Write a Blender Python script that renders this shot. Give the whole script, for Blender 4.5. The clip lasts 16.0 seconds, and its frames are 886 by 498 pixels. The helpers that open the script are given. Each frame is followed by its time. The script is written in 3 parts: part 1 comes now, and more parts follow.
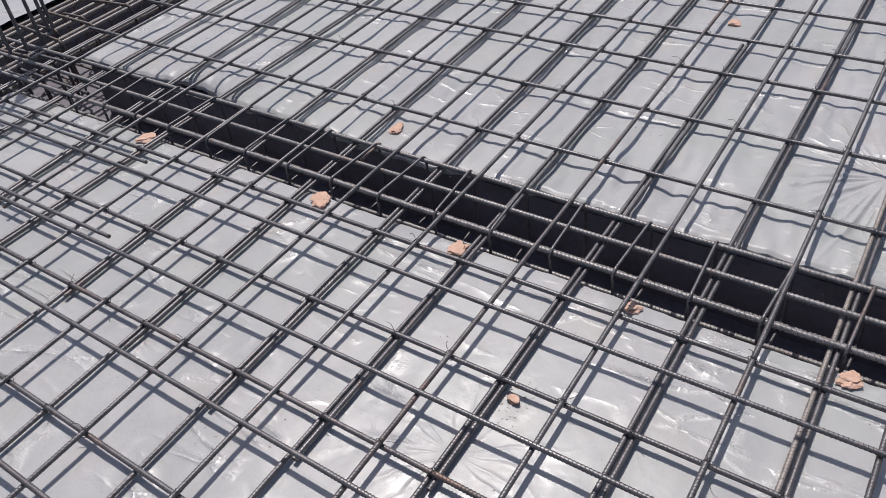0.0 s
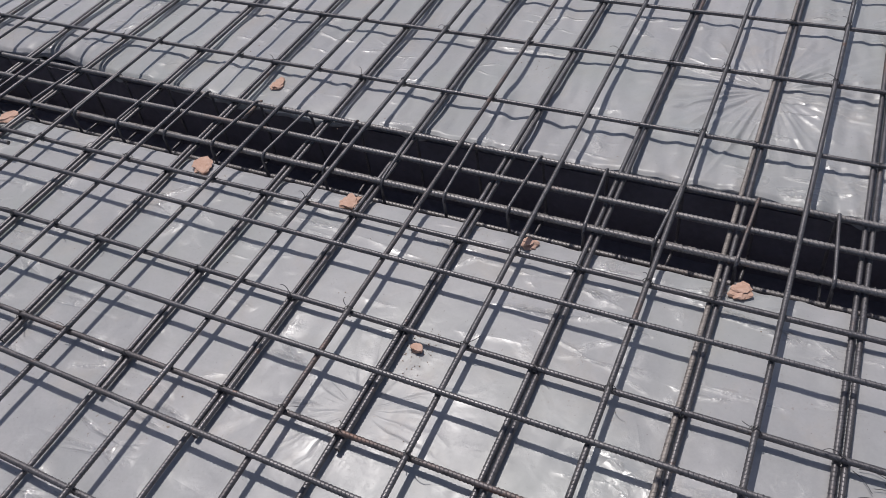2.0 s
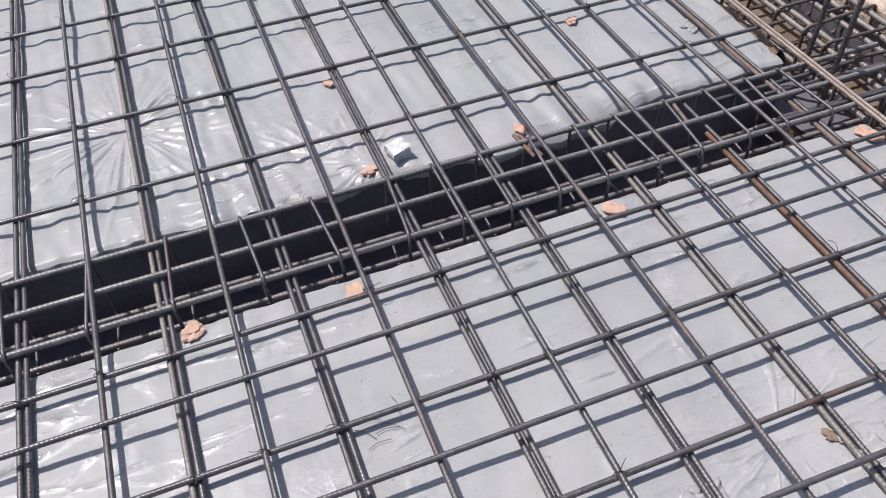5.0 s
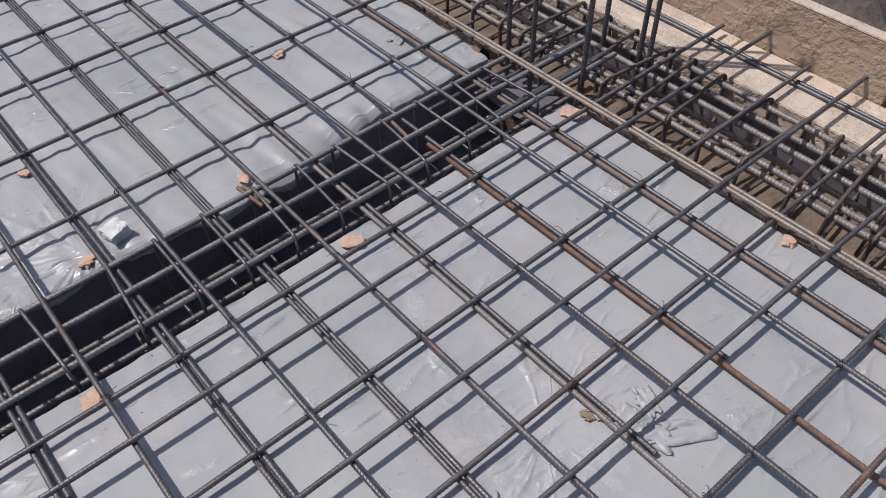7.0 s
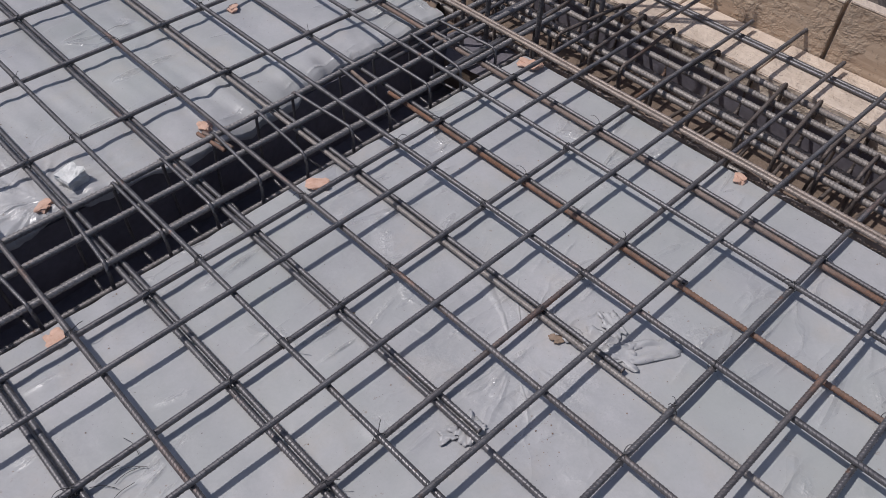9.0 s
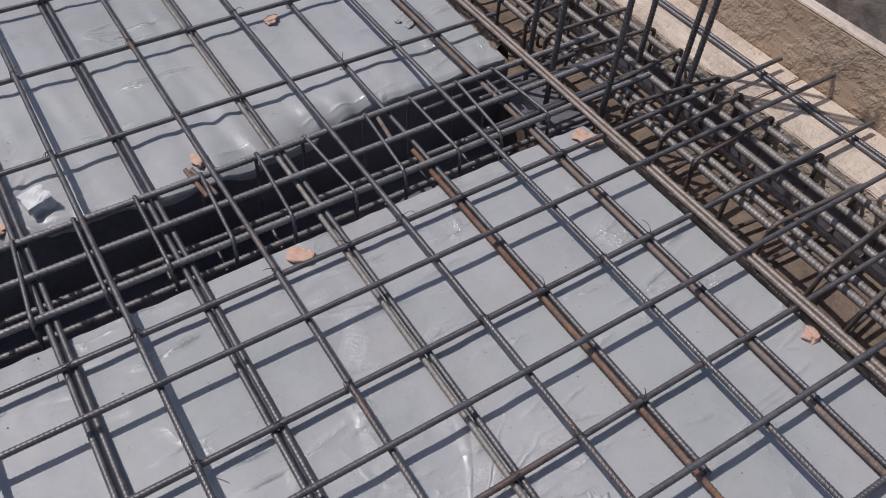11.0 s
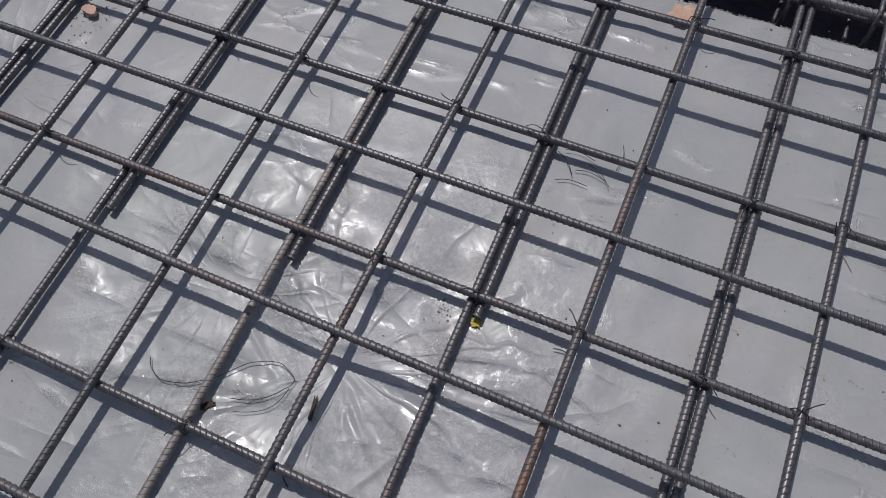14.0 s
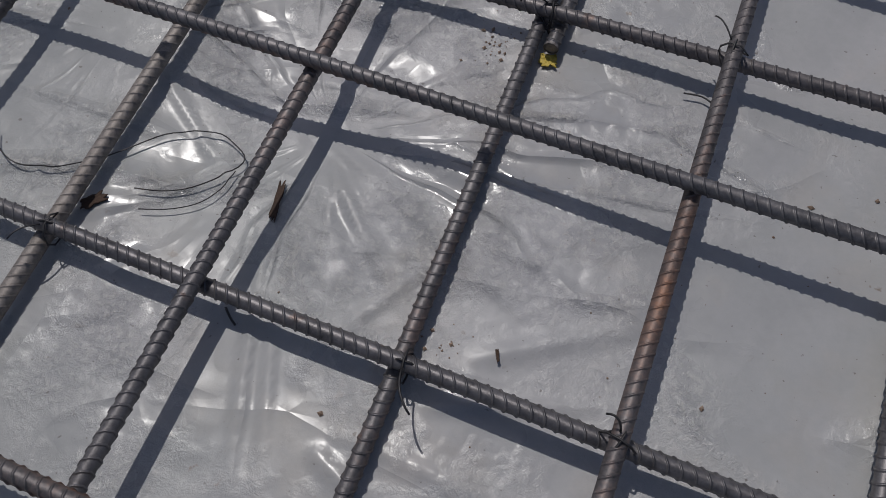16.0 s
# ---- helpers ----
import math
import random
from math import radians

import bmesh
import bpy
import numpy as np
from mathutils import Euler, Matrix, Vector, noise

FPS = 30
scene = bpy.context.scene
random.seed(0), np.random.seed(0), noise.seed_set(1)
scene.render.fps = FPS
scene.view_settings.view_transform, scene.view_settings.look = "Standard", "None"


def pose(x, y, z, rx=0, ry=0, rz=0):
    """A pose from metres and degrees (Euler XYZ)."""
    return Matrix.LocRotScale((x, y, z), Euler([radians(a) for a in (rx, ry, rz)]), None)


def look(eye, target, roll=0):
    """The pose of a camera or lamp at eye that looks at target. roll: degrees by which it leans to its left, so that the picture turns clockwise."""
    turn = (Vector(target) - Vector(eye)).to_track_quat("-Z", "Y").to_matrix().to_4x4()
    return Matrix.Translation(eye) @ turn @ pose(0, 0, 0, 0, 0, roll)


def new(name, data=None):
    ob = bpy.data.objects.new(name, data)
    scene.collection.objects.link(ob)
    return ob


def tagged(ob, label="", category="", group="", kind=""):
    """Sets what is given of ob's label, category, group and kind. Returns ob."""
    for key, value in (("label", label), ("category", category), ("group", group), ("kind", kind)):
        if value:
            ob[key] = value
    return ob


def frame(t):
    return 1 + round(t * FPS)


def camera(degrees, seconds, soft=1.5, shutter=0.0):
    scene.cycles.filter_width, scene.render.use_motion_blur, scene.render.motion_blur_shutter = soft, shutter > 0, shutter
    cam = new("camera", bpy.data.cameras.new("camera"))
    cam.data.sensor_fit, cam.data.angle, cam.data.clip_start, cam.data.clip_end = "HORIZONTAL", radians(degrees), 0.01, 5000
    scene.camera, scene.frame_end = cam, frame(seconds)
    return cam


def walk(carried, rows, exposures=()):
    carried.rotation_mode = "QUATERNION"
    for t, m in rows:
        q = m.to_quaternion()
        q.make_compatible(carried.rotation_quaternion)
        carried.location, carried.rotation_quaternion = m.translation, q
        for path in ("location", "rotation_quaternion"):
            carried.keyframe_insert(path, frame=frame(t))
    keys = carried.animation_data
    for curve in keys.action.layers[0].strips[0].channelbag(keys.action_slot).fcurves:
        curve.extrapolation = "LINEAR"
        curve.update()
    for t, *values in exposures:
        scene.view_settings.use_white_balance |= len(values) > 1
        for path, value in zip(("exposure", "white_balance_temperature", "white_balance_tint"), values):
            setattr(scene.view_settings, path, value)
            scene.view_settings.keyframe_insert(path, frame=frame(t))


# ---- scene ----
cam = camera(58.9, 16.0, soft=0.8)
PATH = [
    (0, (0.029, -0.867, 1.457), (-0.903, 0.328, 0.151), -7.7),
    (0.5, (0.031, -0.862, 1.444), (-0.889, 0.342, 0.139), -7.6),
    (1, (0.032, -0.847, 1.419), (-0.848, 0.356, 0.086), -7.7),
    (1.5, (0.042, -0.83, 1.401), (-0.774, 0.353, 0.01), -8.5),
    (2, (0.072, -0.811, 1.405), (-0.655, 0.407, -0.005), -8.7),
    (2.5, (0.098, -0.788, 1.409), (-0.451, 0.491, -0.027), -7.1),
    (3, (0.113, -0.766, 1.412), (-0.234, 0.572, -0.034), -6.3),
    (3.5, (0.107, -0.757, 1.418), (-0.016, 0.607, -0.039), -5.2),
    (4, (0.089, -0.752, 1.429), (0.164, 0.608, -0.035), -4.2),
    (4.5, (0.117, -0.734, 1.421), (0.404, 0.594, -0.047), -3.2),
    (5, (0.229, -0.719, 1.412), (0.688, 0.562, -0.053), -2.2),
    (5.2, (0.262, -0.715, 1.409), (0.78, 0.549, -0.052), -3.1),
    (7.3, (0.441, -0.715, 1.438), (1.338, 0.296, -0.036), -1.0),
    (7.5, (0.445, -0.717, 1.437), (1.357, 0.274, -0.041), -1.0),
    (8, (0.396, -0.739, 1.41), (1.342, 0.22, -0.068), -1.6),
    (8.5, (0.342, -0.768, 1.379), (1.312, 0.166, -0.099), -0.7),
    (9, (0.303, -0.764, 1.354), (1.279, 0.176, -0.116), 2.3),
    (9.5, (0.437, -0.699, 1.345), (1.355, 0.29, -0.131), 3.6),
    (9.7, (0.511, -0.683, 1.343), (1.382, 0.348, -0.134), 3.4),
    (11.8, (0.748, -0.504, 1.272), (1.391, 0.483, -0.345), 8.6),
    (12, (0.751, -0.494, 1.258), (1.105, 0.515, -0.431), 5.2),
    (12.5, (0.724, -0.53, 1.239), (0.854, 0.487, -0.477), 6.9),
    (13, (0.587, -0.615, 1.232), (0.529, 0.389, -0.496), 8.0),
    (13.5, (0.498, -0.635, 1.198), (0.214, 0.327, -0.533), 3.5),
    (14, (0.464, -0.602, 1.071), (0.051, 0.207, -0.711), -4.6),
    (14.5, (0.401, -0.634, 0.689), (0.033, 0.149, -1.114), -3.5),
    (15, (0.394, -0.628, 0.537), (0.033, 0.112, -1.286), -4.3),
    (15.5, (0.394, -0.634, 0.556), (0.051, 0.111, -1.268), -3.7),
    (16, (0.392, -0.639, 0.56), (0.046, 0.117, -1.259), -3.9),
]
LIGHT = [(0, -0.16, 6520, 13), (0.6, -0.25, 6520, 13), (1.5, -0.57, 6470, 13), (2.5, -0.48, 6420, 13), (3.2, -0.17, 6390, 13), (5.2, 0.03, 6410, 13), (7.3, -0.42, 6340, 14),
         (9.0, -0.52, 6300, 14), (9.7, -0.52, 6300, 14), (12.0, -0.58, 6270, 13), (13.5, -0.83, 6260, 13), (14.5, -0.95, 6310, 12), (15.0, -1.08, 6370, 12), (16.0, -1.21, 6370, 12)]
walk(cam, [(t, look(eye, target, roll)) for t, eye, target, roll in PATH], exposures=LIGHT)

# ---- world, sun ----
SUN_DIR = Vector((-0.34, 0.38, 1.0)).normalized()     # towards the sun
sun_el = math.asin(SUN_DIR.z)
world = bpy.data.worlds.new("world")
scene.world = world
world.use_nodes = True
wt = world.node_tree
sky = wt.nodes.new("ShaderNodeTexSky")
sky.sky_type = "NISHITA"
sky.sun_disc = False
sky.sun_elevation = sun_el
sky.dust_density = 1.8
sky.ozone_density = 0.3
sky.air_density = 0.85
sky.sun_rotation = math.atan2(SUN_DIR.x, SUN_DIR.y)
wt.links.new(sky.outputs[0], wt.nodes["Background"].inputs[0])
wt.nodes["Background"].inputs[1].default_value = 0.112
sun = new("sun", bpy.data.lights.new("sun", "SUN"))
sun.data.energy = 4.0
sun.data.angle = radians(0.55)
sun.data.color = (1.0, 0.968, 0.912)
sun.matrix_basis = look(SUN_DIR * 20, (0, 0, 0))


# ---- materials ----
class Mat:
    """A node material under construction."""

    def __init__(self, name, rough=0.5, metal=0.0, spec=0.5):
        self.m = bpy.data.materials.new(name)
        self.m.use_nodes = True
        self.t = self.m.node_tree
        self.b = self.t.nodes["Principled BSDF"]
        self.b.inputs["Roughness"].default_value = rough
        self.b.inputs["Metallic"].default_value = metal
        self.b.inputs["Specular IOR Level"].default_value = spec
        self.coord = self.t.nodes.new("ShaderNodeTexCoord")
        self.bumped = None

    def node(self, kind, **values):
        n = self.t.nodes.new(kind)
        for key, v in values.items():
            n.inputs[key.replace("_", " ")].default_value = v
        return n

    def link(self, a, b):
        self.t.links.new(a, b)

    def where(self, scale=(1, 1, 1), space="Object", turn=0.0, shift=None):
        n = self.t.nodes.new("ShaderNodeMapping")
        n.inputs["Scale"].default_value = scale
        n.inputs["Rotation"].default_value = (0, 0, radians(turn))
        if space == "World":
            g = self.t.nodes.new("ShaderNodeNewGeometry")
            self.link(g.outputs["Position"], n.inputs["Vector"])
        else:
            self.link(self.coord.outputs[space], n.inputs["Vector"])
        if shift:
            info = self.t.nodes.new("ShaderNodeObjectInfo")
            mul = self.node("ShaderNodeVectorMath")
            mul.operation = "SCALE"
            mul.inputs[0].default_value = shift
            self.link(info.outputs["Random"], mul.inputs["Scale"])
            self.link(mul.outputs[0], n.inputs["Location"])
        return n.outputs[0]

    def noise(self, vec, scale, detail=4.0, rough=0.55, twist=0.0):
        n = self.node("ShaderNodeTexNoise", Scale=scale, Detail=detail, Roughness=rough, Distortion=twist)
        self.link(vec, n.inputs["Vector"])
        return n.outputs["Fac"]

    def ramp(self, fac, *stops):
        n = self.t.nodes.new("ShaderNodeValToRGB")
        e = n.color_ramp.elements
        while len(e) < len(stops):
            e.new(0.5)
        for el, (p, c) in zip(e, stops):
            el.position = p
            el.color = (*c, 1) if isinstance(c, tuple) else (c, c, c, 1)
        self.link(fac, n.inputs["Fac"])
        return n.outputs["Color"]

    def mix(self, fac, a, b, kind="MIX"):
        n = self.t.nodes.new("ShaderNodeMix")
        n.data_type = "RGBA"
        n.blend_type = kind
        for i, v in ((0, fac), (6, a), (7, b)):
            if isinstance(v, (int, float)):
                n.inputs[i].default_value = v if i == 0 else (v, v, v, 1)
            elif isinstance(v, tuple):
                n.inputs[i].default_value = (*v, 1)
            else:
                self.link(v, n.inputs[i])
        return n.outputs[2]

    def math(self, op, a, b=0.0):
        n = self.t.nodes.new("ShaderNodeMath")
        n.operation = op
        for i, v in enumerate((a, b)):
            if isinstance(v, (int, float)):
                n.inputs[i].default_value = v
            else:
                self.link(v, n.inputs[i])
        return n.outputs[0]

    def random(self):
        return self.t.nodes.new("ShaderNodeObjectInfo").outputs["Random"]

    def colour(self, c):
        self.link(c, self.b.inputs["Base Color"])

    def rough(self, r):
        self.link(r, self.b.inputs["Roughness"])

    def bump(self, height, strength, depth):
        n = self.node("ShaderNodeBump", Strength=strength, Distance=depth)
        self.link(height, n.inputs["Height"])
        if self.bumped:
            self.link(self.bumped, n.inputs["Normal"])
        self.bumped = n.outputs[0]
        self.link(self.bumped, self.b.inputs["Normal"])


def make_steel(name, base, rust_amount, metal=0.55, rough=0.42, patchy=0.8, dusty=0.30):
    m = Mat(name, rough, metal, 0.5)
    v = m.where((1, 1, 1), "Object", shift=(37, 11, 5))
    big = m.noise(m.where((2.2, 2.2, 25), "Object", shift=(37, 11, 5)), 1.0, 3, 0.6)
    fine = m.noise(v, 190, 5, 0.7)
    mid = m.noise(v, 38, 4, 0.65)
    both = m.math("ADD", m.math("MULTIPLY", fine, 0.6), m.math("MULTIPLY", mid, 0.4))
    shade = m.ramp(both, (0.34, tuple(0.5 * c for c in base)), (0.66, tuple(1.55 * c for c in base)))
    rusty = m.mix(m.ramp(both, (0.36, 0.0), (0.64, 1.0)), (0.085, 0.040, 0.024), (0.32, 0.155, 0.085))
    lot = m.math("ADD", m.math("MULTIPLY", big, patchy), m.math("MULTIPLY", both, 0.3))
    lot = m.math("ADD", lot, m.math("MULTIPLY", m.random(), rust_amount))
    spot = m.ramp(m.noise(m.where((26, 26, 9), "Object", shift=(37, 11, 5)), 1.0, 4, 0.65), (0.64, 0.0), (0.74, 0.6))
    mask = m.math("MAXIMUM", m.ramp(lot, (0.75, 0.0), (0.92, 0.85)), spot)
    dust = m.ramp(m.noise(v, 14, 4, 0.65), (0.44, 0.0), (0.78, dusty))
    c = m.mix(mask, shade, rusty)
    m.colour(m.mix(dust, c, (0.30, 0.287, 0.285)))
    m.rough(m.ramp(m.math("ADD", m.math("MULTIPLY", lot, 0.6), m.math("MULTIPLY", fine, 0.4)), (0.3, rough * 0.8), (0.8, min(0.9, rough * 1.9))))
    m.bump(fine, 0.5, 0.0006)
    return m.m


STEEL = make_steel("rebar_steel", (0.135, 0.128, 0.133), 0.12, 0.55, 0.32)
STEEL_PATCHY = make_steel("patchy_rebar_steel", (0.132, 0.120, 0.122), 0.12, 0.5, 0.33, 0.98)
STEEL_DUSTY = make_steel("dusty_rebar_steel", (0.25, 0.222, 0.204), 0.14, 0.35, 0.42, 0.8, 0.4)
STEEL_RUST = make_steel("rusty_rebar_steel", (0.22, 0.165, 0.138), 0.38, 0.25, 0.5)
STEEL_BROWN = make_steel("brown_dusty_rebar_steel", (0.29, 0.235, 0.20), 0.22, 0.35, 0.36)
STEEL_LINK = make_steel("brown_stirrup_steel", (0.135, 0.108, 0.094), 0.2, 0.4, 0.42)
STEEL_CAGE = make_steel("greyed_main_bar_steel", (0.215, 0.202, 0.200), 0.12, 0.45, 0.36)
STEEL_CUT = make_steel("sheared_steel", (0.19, 0.172, 0.165), 0.3, 0.5, 0.4)
WIRE = make_steel("tie_wire_steel", (0.045, 0.043, 0.045), 0.1, 0.6, 0.4)


def make_sheet(name, few, many, sheen, matt, fans):
    m = Mat(name, 0.45, 0.0, 0.4)
    w = m.where(space="World")
    cloud = m.noise(w, 2.3, 4, 0.6, 0.4)
    film = m.ramp(cloud, (0.3, (0.335, 0.336, 0.346)), (0.7, (0.436, 0.430, 0.438)))
    dustm = m.ramp(m.noise(w, 4.5, 7, 0.72), (0.53, 0.0), (0.74, 0.6))
    c = m.mix(dustm, film, (0.43, 0.385, 0.34))
    mottle = m.math("ADD", m.math("MULTIPLY", m.noise(w, 26, 6, 0.7, 0.5), 0.6), m.math("MULTIPLY", m.noise(w, 140, 3, 0.6), 0.4))
    c = m.mix(1.0, c, m.ramp(mottle, (0.34, (0.93, 0.935, 0.93)), (0.66, (1.05, 1.045, 1.045))), "MULTIPLY")
    c = m.mix(m.ramp(m.noise(m.where((1, 1, 1), "World", 65), 1.7, 3, 0.6), (0.44, 0.0), (0.66, 0.55)), c, (0.362, 0.382, 0.366))
    stain = m.ramp(m.noise(m.where((1, 1, 1), "World", 40), 3.3, 6, 0.75, 0.8), (0.56, 0.0), (0.72, 0.22))
    c = m.mix(stain, c, (0.27, 0.275, 0.255))
    dots = m.ramp(m.noise(w, 210, 2, 0.5), (0.72, 0.0), (0.76, 0.6))
    c = m.mix(dots, c, (0.12, 0.10, 0.085))
    grit = m.ramp(m.noise(w, 75, 3, 0.6), (0.66, 0.0), (0.74, 0.75))
    grit = m.math("MULTIPLY", grit, m.ramp(m.noise(w, 4.0, 2), (0.5, 0.0), (0.60, 1.0)))
    skin = m.mix(grit, c, (0.21, 0.16, 0.12))
    # soft folds, a few curving sharp ridges, crinkle that gathers on them
    m.bump(m.noise(w, 5.0, 2, 0.45, 0.5), 0.5, 0.010)
    m.bump(m.noise(w, 17, 2, 0.5, 0.8), 0.45, 0.0028)
    crink = m.noise(w, 150, 5, 0.75, 0.3)
    glossy = None
    for turn, sx, sy, deep in ((32, 1.7, 6.5, 0.009), (-52, 1.5, 5.5, 0.008), (100, 2.2, 7.0, 0.007), (8, 4.5, 13.0, 0.003)):
        v = m.where((sx, sy, 1), "World", turn)
        warp = m.node("ShaderNodeTexNoise", Scale=0.9, Detail=2.0)
        m.link(v, warp.inputs["Vector"])
        add = m.t.nodes.new("ShaderNodeVectorMath")
        add.operation = "MULTIPLY_ADD"
        m.link(warp.outputs["Color"], add.inputs[0])
        add.inputs[1].default_value = (0.5, 0.5, 0.0)
        m.link(v, add.inputs[2])
        cell = m.t.nodes.new("ShaderNodeTexVoronoi")
        cell.voronoi_dimensions = "2D"
        cell.feature = "DISTANCE_TO_EDGE"
        cell.inputs["Scale"].default_value = 1.0
        m.link(add.outputs[0], cell.inputs["Vector"])
        near = cell.outputs["Distance"]
        crest = m.math("POWER", m.ramp(near, (0.0, 1.0), (0.20, 0.0)), 3.2)
        band = m.ramp(near, (0.015, 1.0), (0.10, 0.0))
        patch = m.ramp(m.noise(m.where((1, 1, 1), "World", turn * 2 + 11), 3.2, 2), (few, 0.0), (many, 1.0))
        m.bump(m.math("MULTIPLY", crest, patch), 0.6, deep)
        g = m.math("MULTIPLY", band, patch)
        glossy = g if glossy is None else m.math("MAXIMUM", glossy, g)
    for cx, cy, reach, teeth, deep, shine in fans:     # sharp pleats that run out from a pinched spot
        rel = m.node("ShaderNodeVectorMath")
        rel.operation = "SUBTRACT"
        m.link(w, rel.inputs[0])
        rel.inputs[1].default_value = (cx, cy, 0)
        xyz = m.t.nodes.new("ShaderNodeSeparateXYZ")
        m.link(rel.outputs[0], xyz.inputs[0])
        far = m.node("ShaderNodeVectorMath")
        far.operation = "LENGTH"
        flat = m.node("ShaderNodeVectorMath")
        flat.operation = "MULTIPLY"
        m.link(rel.outputs[0], flat.inputs[0])
        flat.inputs[1].default_value = (1, 1, 0)
        m.link(flat.outputs[0], far.inputs[0])
        angle = m.math("ARCTAN2", xyz.outputs[1], xyz.outputs[0])
        bend = m.math("ADD", m.math("MULTIPLY", angle, teeth), m.math("MULTIPLY", m.noise(w, 6, 2), 1.3))
        line = m.t.nodes.new("ShaderNodeTexNoise")
        line.noise_dimensions = "1D"
        line.inputs["Scale"].default_value = 1.0
        line.inputs["Detail"].default_value = 0.0
        m.link(bend, line.inputs["W"])
        crease = m.math("SUBTRACT", 1.0, m.math("ABSOLUTE", m.math("MULTIPLY", m.math("SUBTRACT", line.outputs["Fac"], 0.58), 16.0)))
        soft = m.ramp(line.outputs["Fac"], (0.50, 0.0), (0.72, 1.0))
        ridge = m.math("ADD", m.math("MULTIPLY", soft, 0.6), m.math("MULTIPLY", m.math("POWER", m.math("MAXIMUM", crease, 0.0), 1.5), 0.45))
        fade = m.math("MULTIPLY", m.ramp(m.math("DIVIDE", far.outputs["Value"], reach), (0.25, 1.0), (1.0, 0.0)), m.ramp(far.outputs["Value"], (0.03, 0.0), (0.11, 1.0)))
        fade = m.math("MULTIPLY", fade, m.ramp(m.noise(w, 7, 3, 0.6), (0.36, 0.0), (0.56, 1.0)))
        pleat = m.math("MULTIPLY", ridge, fade)
        m.bump(pleat, 0.7, deep)
        glossy = m.math("MAXIMUM", glossy, m.math("MULTIPLY", m.math("MAXIMUM", pleat, m.math("MULTIPLY", fade, 0.7)), shine))
    glint = m.math("MULTIPLY", glossy, m.ramp(m.noise(w, 13, 3, 0.6), (0.40, 0.0), (0.56, 1.0)))
    m.bump(m.math("MULTIPLY", crink, m.math("ADD", glint, 0.02)), 1.0, 0.0050)
    # whitened crinkle; its sun glints are painted pale into the film colour too
    m.colour(m.mix(m.math("MULTIPLY", glint, m.ramp(crink, (0.50, 0.0), (0.60, 0.55))), skin, (0.70, 0.67, 0.64)))
    m.link(m.ramp(m.math("MAXIMUM", glint, m.math("MULTIPLY", glossy, 0.75)), (0.0, sheen), (0.6, 1.0)), m.b.inputs["Specular IOR Level"])
    m.rough(m.ramp(m.math("ADD", m.math("MULTIPLY", glossy, 0.7), m.math("MULTIPLY", m.noise(w, 11, 4, 0.65), 0.3)), (0.05, matt), (0.7, 0.16)))
    return m.m


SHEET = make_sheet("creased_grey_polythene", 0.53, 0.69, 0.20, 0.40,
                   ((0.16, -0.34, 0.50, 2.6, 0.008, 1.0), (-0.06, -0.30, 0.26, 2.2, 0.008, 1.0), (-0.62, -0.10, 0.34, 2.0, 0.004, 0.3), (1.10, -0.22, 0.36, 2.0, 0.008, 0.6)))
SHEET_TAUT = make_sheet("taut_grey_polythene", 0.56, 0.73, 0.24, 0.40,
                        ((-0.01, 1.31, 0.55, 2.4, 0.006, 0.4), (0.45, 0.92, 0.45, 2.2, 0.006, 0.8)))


def make_rough(name, dark, light, scale, rough=0.9, depth=0.004, spec=0.3):
    m = Mat(name, rough, 0.0, spec)
    w = m.where(space="World")
    a, b = m.noise(w, scale, 6, 0.65), m.noise(w, scale * 9, 4, 0.6)
    both = m.math("ADD", m.math("MULTIPLY", a, 0.65), m.math("MULTIPLY", b, 0.35))
    m.colour(m.ramp(both, (0.32, dark), (0.68, light)))
    m.bump(both, 0.7, depth)
    return m.m


BLACK = make_rough("black_polythene", (0.115, 0.106, 0.123), (0.205, 0.19, 0.216), 6, 0.5, 0.010, 0.35)
EARTH = make_rough("bare_earth", (0.13, 0.085, 0.055), (0.30, 0.21, 0.14), 3, 0.95, 0.02)
MORTAR = make_rough("dusty_mortar", (0.17, 0.122, 0.090), (0.34, 0.255, 0.195), 8, 0.9, 0.008)
BED = make_rough("dirty_mortar_bed", (0.10, 0.074, 0.056), (0.27, 0.198, 0.152), 14, 0.95, 0.012)
DARK_EARTH = make_rough("dark_rubble", (0.05, 0.042, 0.038), (0.17, 0.14, 0.12), 9, 0.95, 0.02)
BRICK = make_rough("broken_red_brick", (0.50, 0.30, 0.215), (0.66, 0.46, 0.37), 60, 0.9, 0.003)
STONE = make_rough("pale_concrete_chip", (0.52, 0.52, 0.50), (0.80, 0.79, 0.77), 60, 0.9, 0.003)
SCRAP = make_rough("dry_scrap", (0.03, 0.02, 0.016), (0.11, 0.07, 0.05), 90, 0.8, 0.001)
YELLOW = make_rough("yellow_tape", (0.45, 0.33, 0.05), (0.62, 0.48, 0.10), 60, 0.5, 0.001)


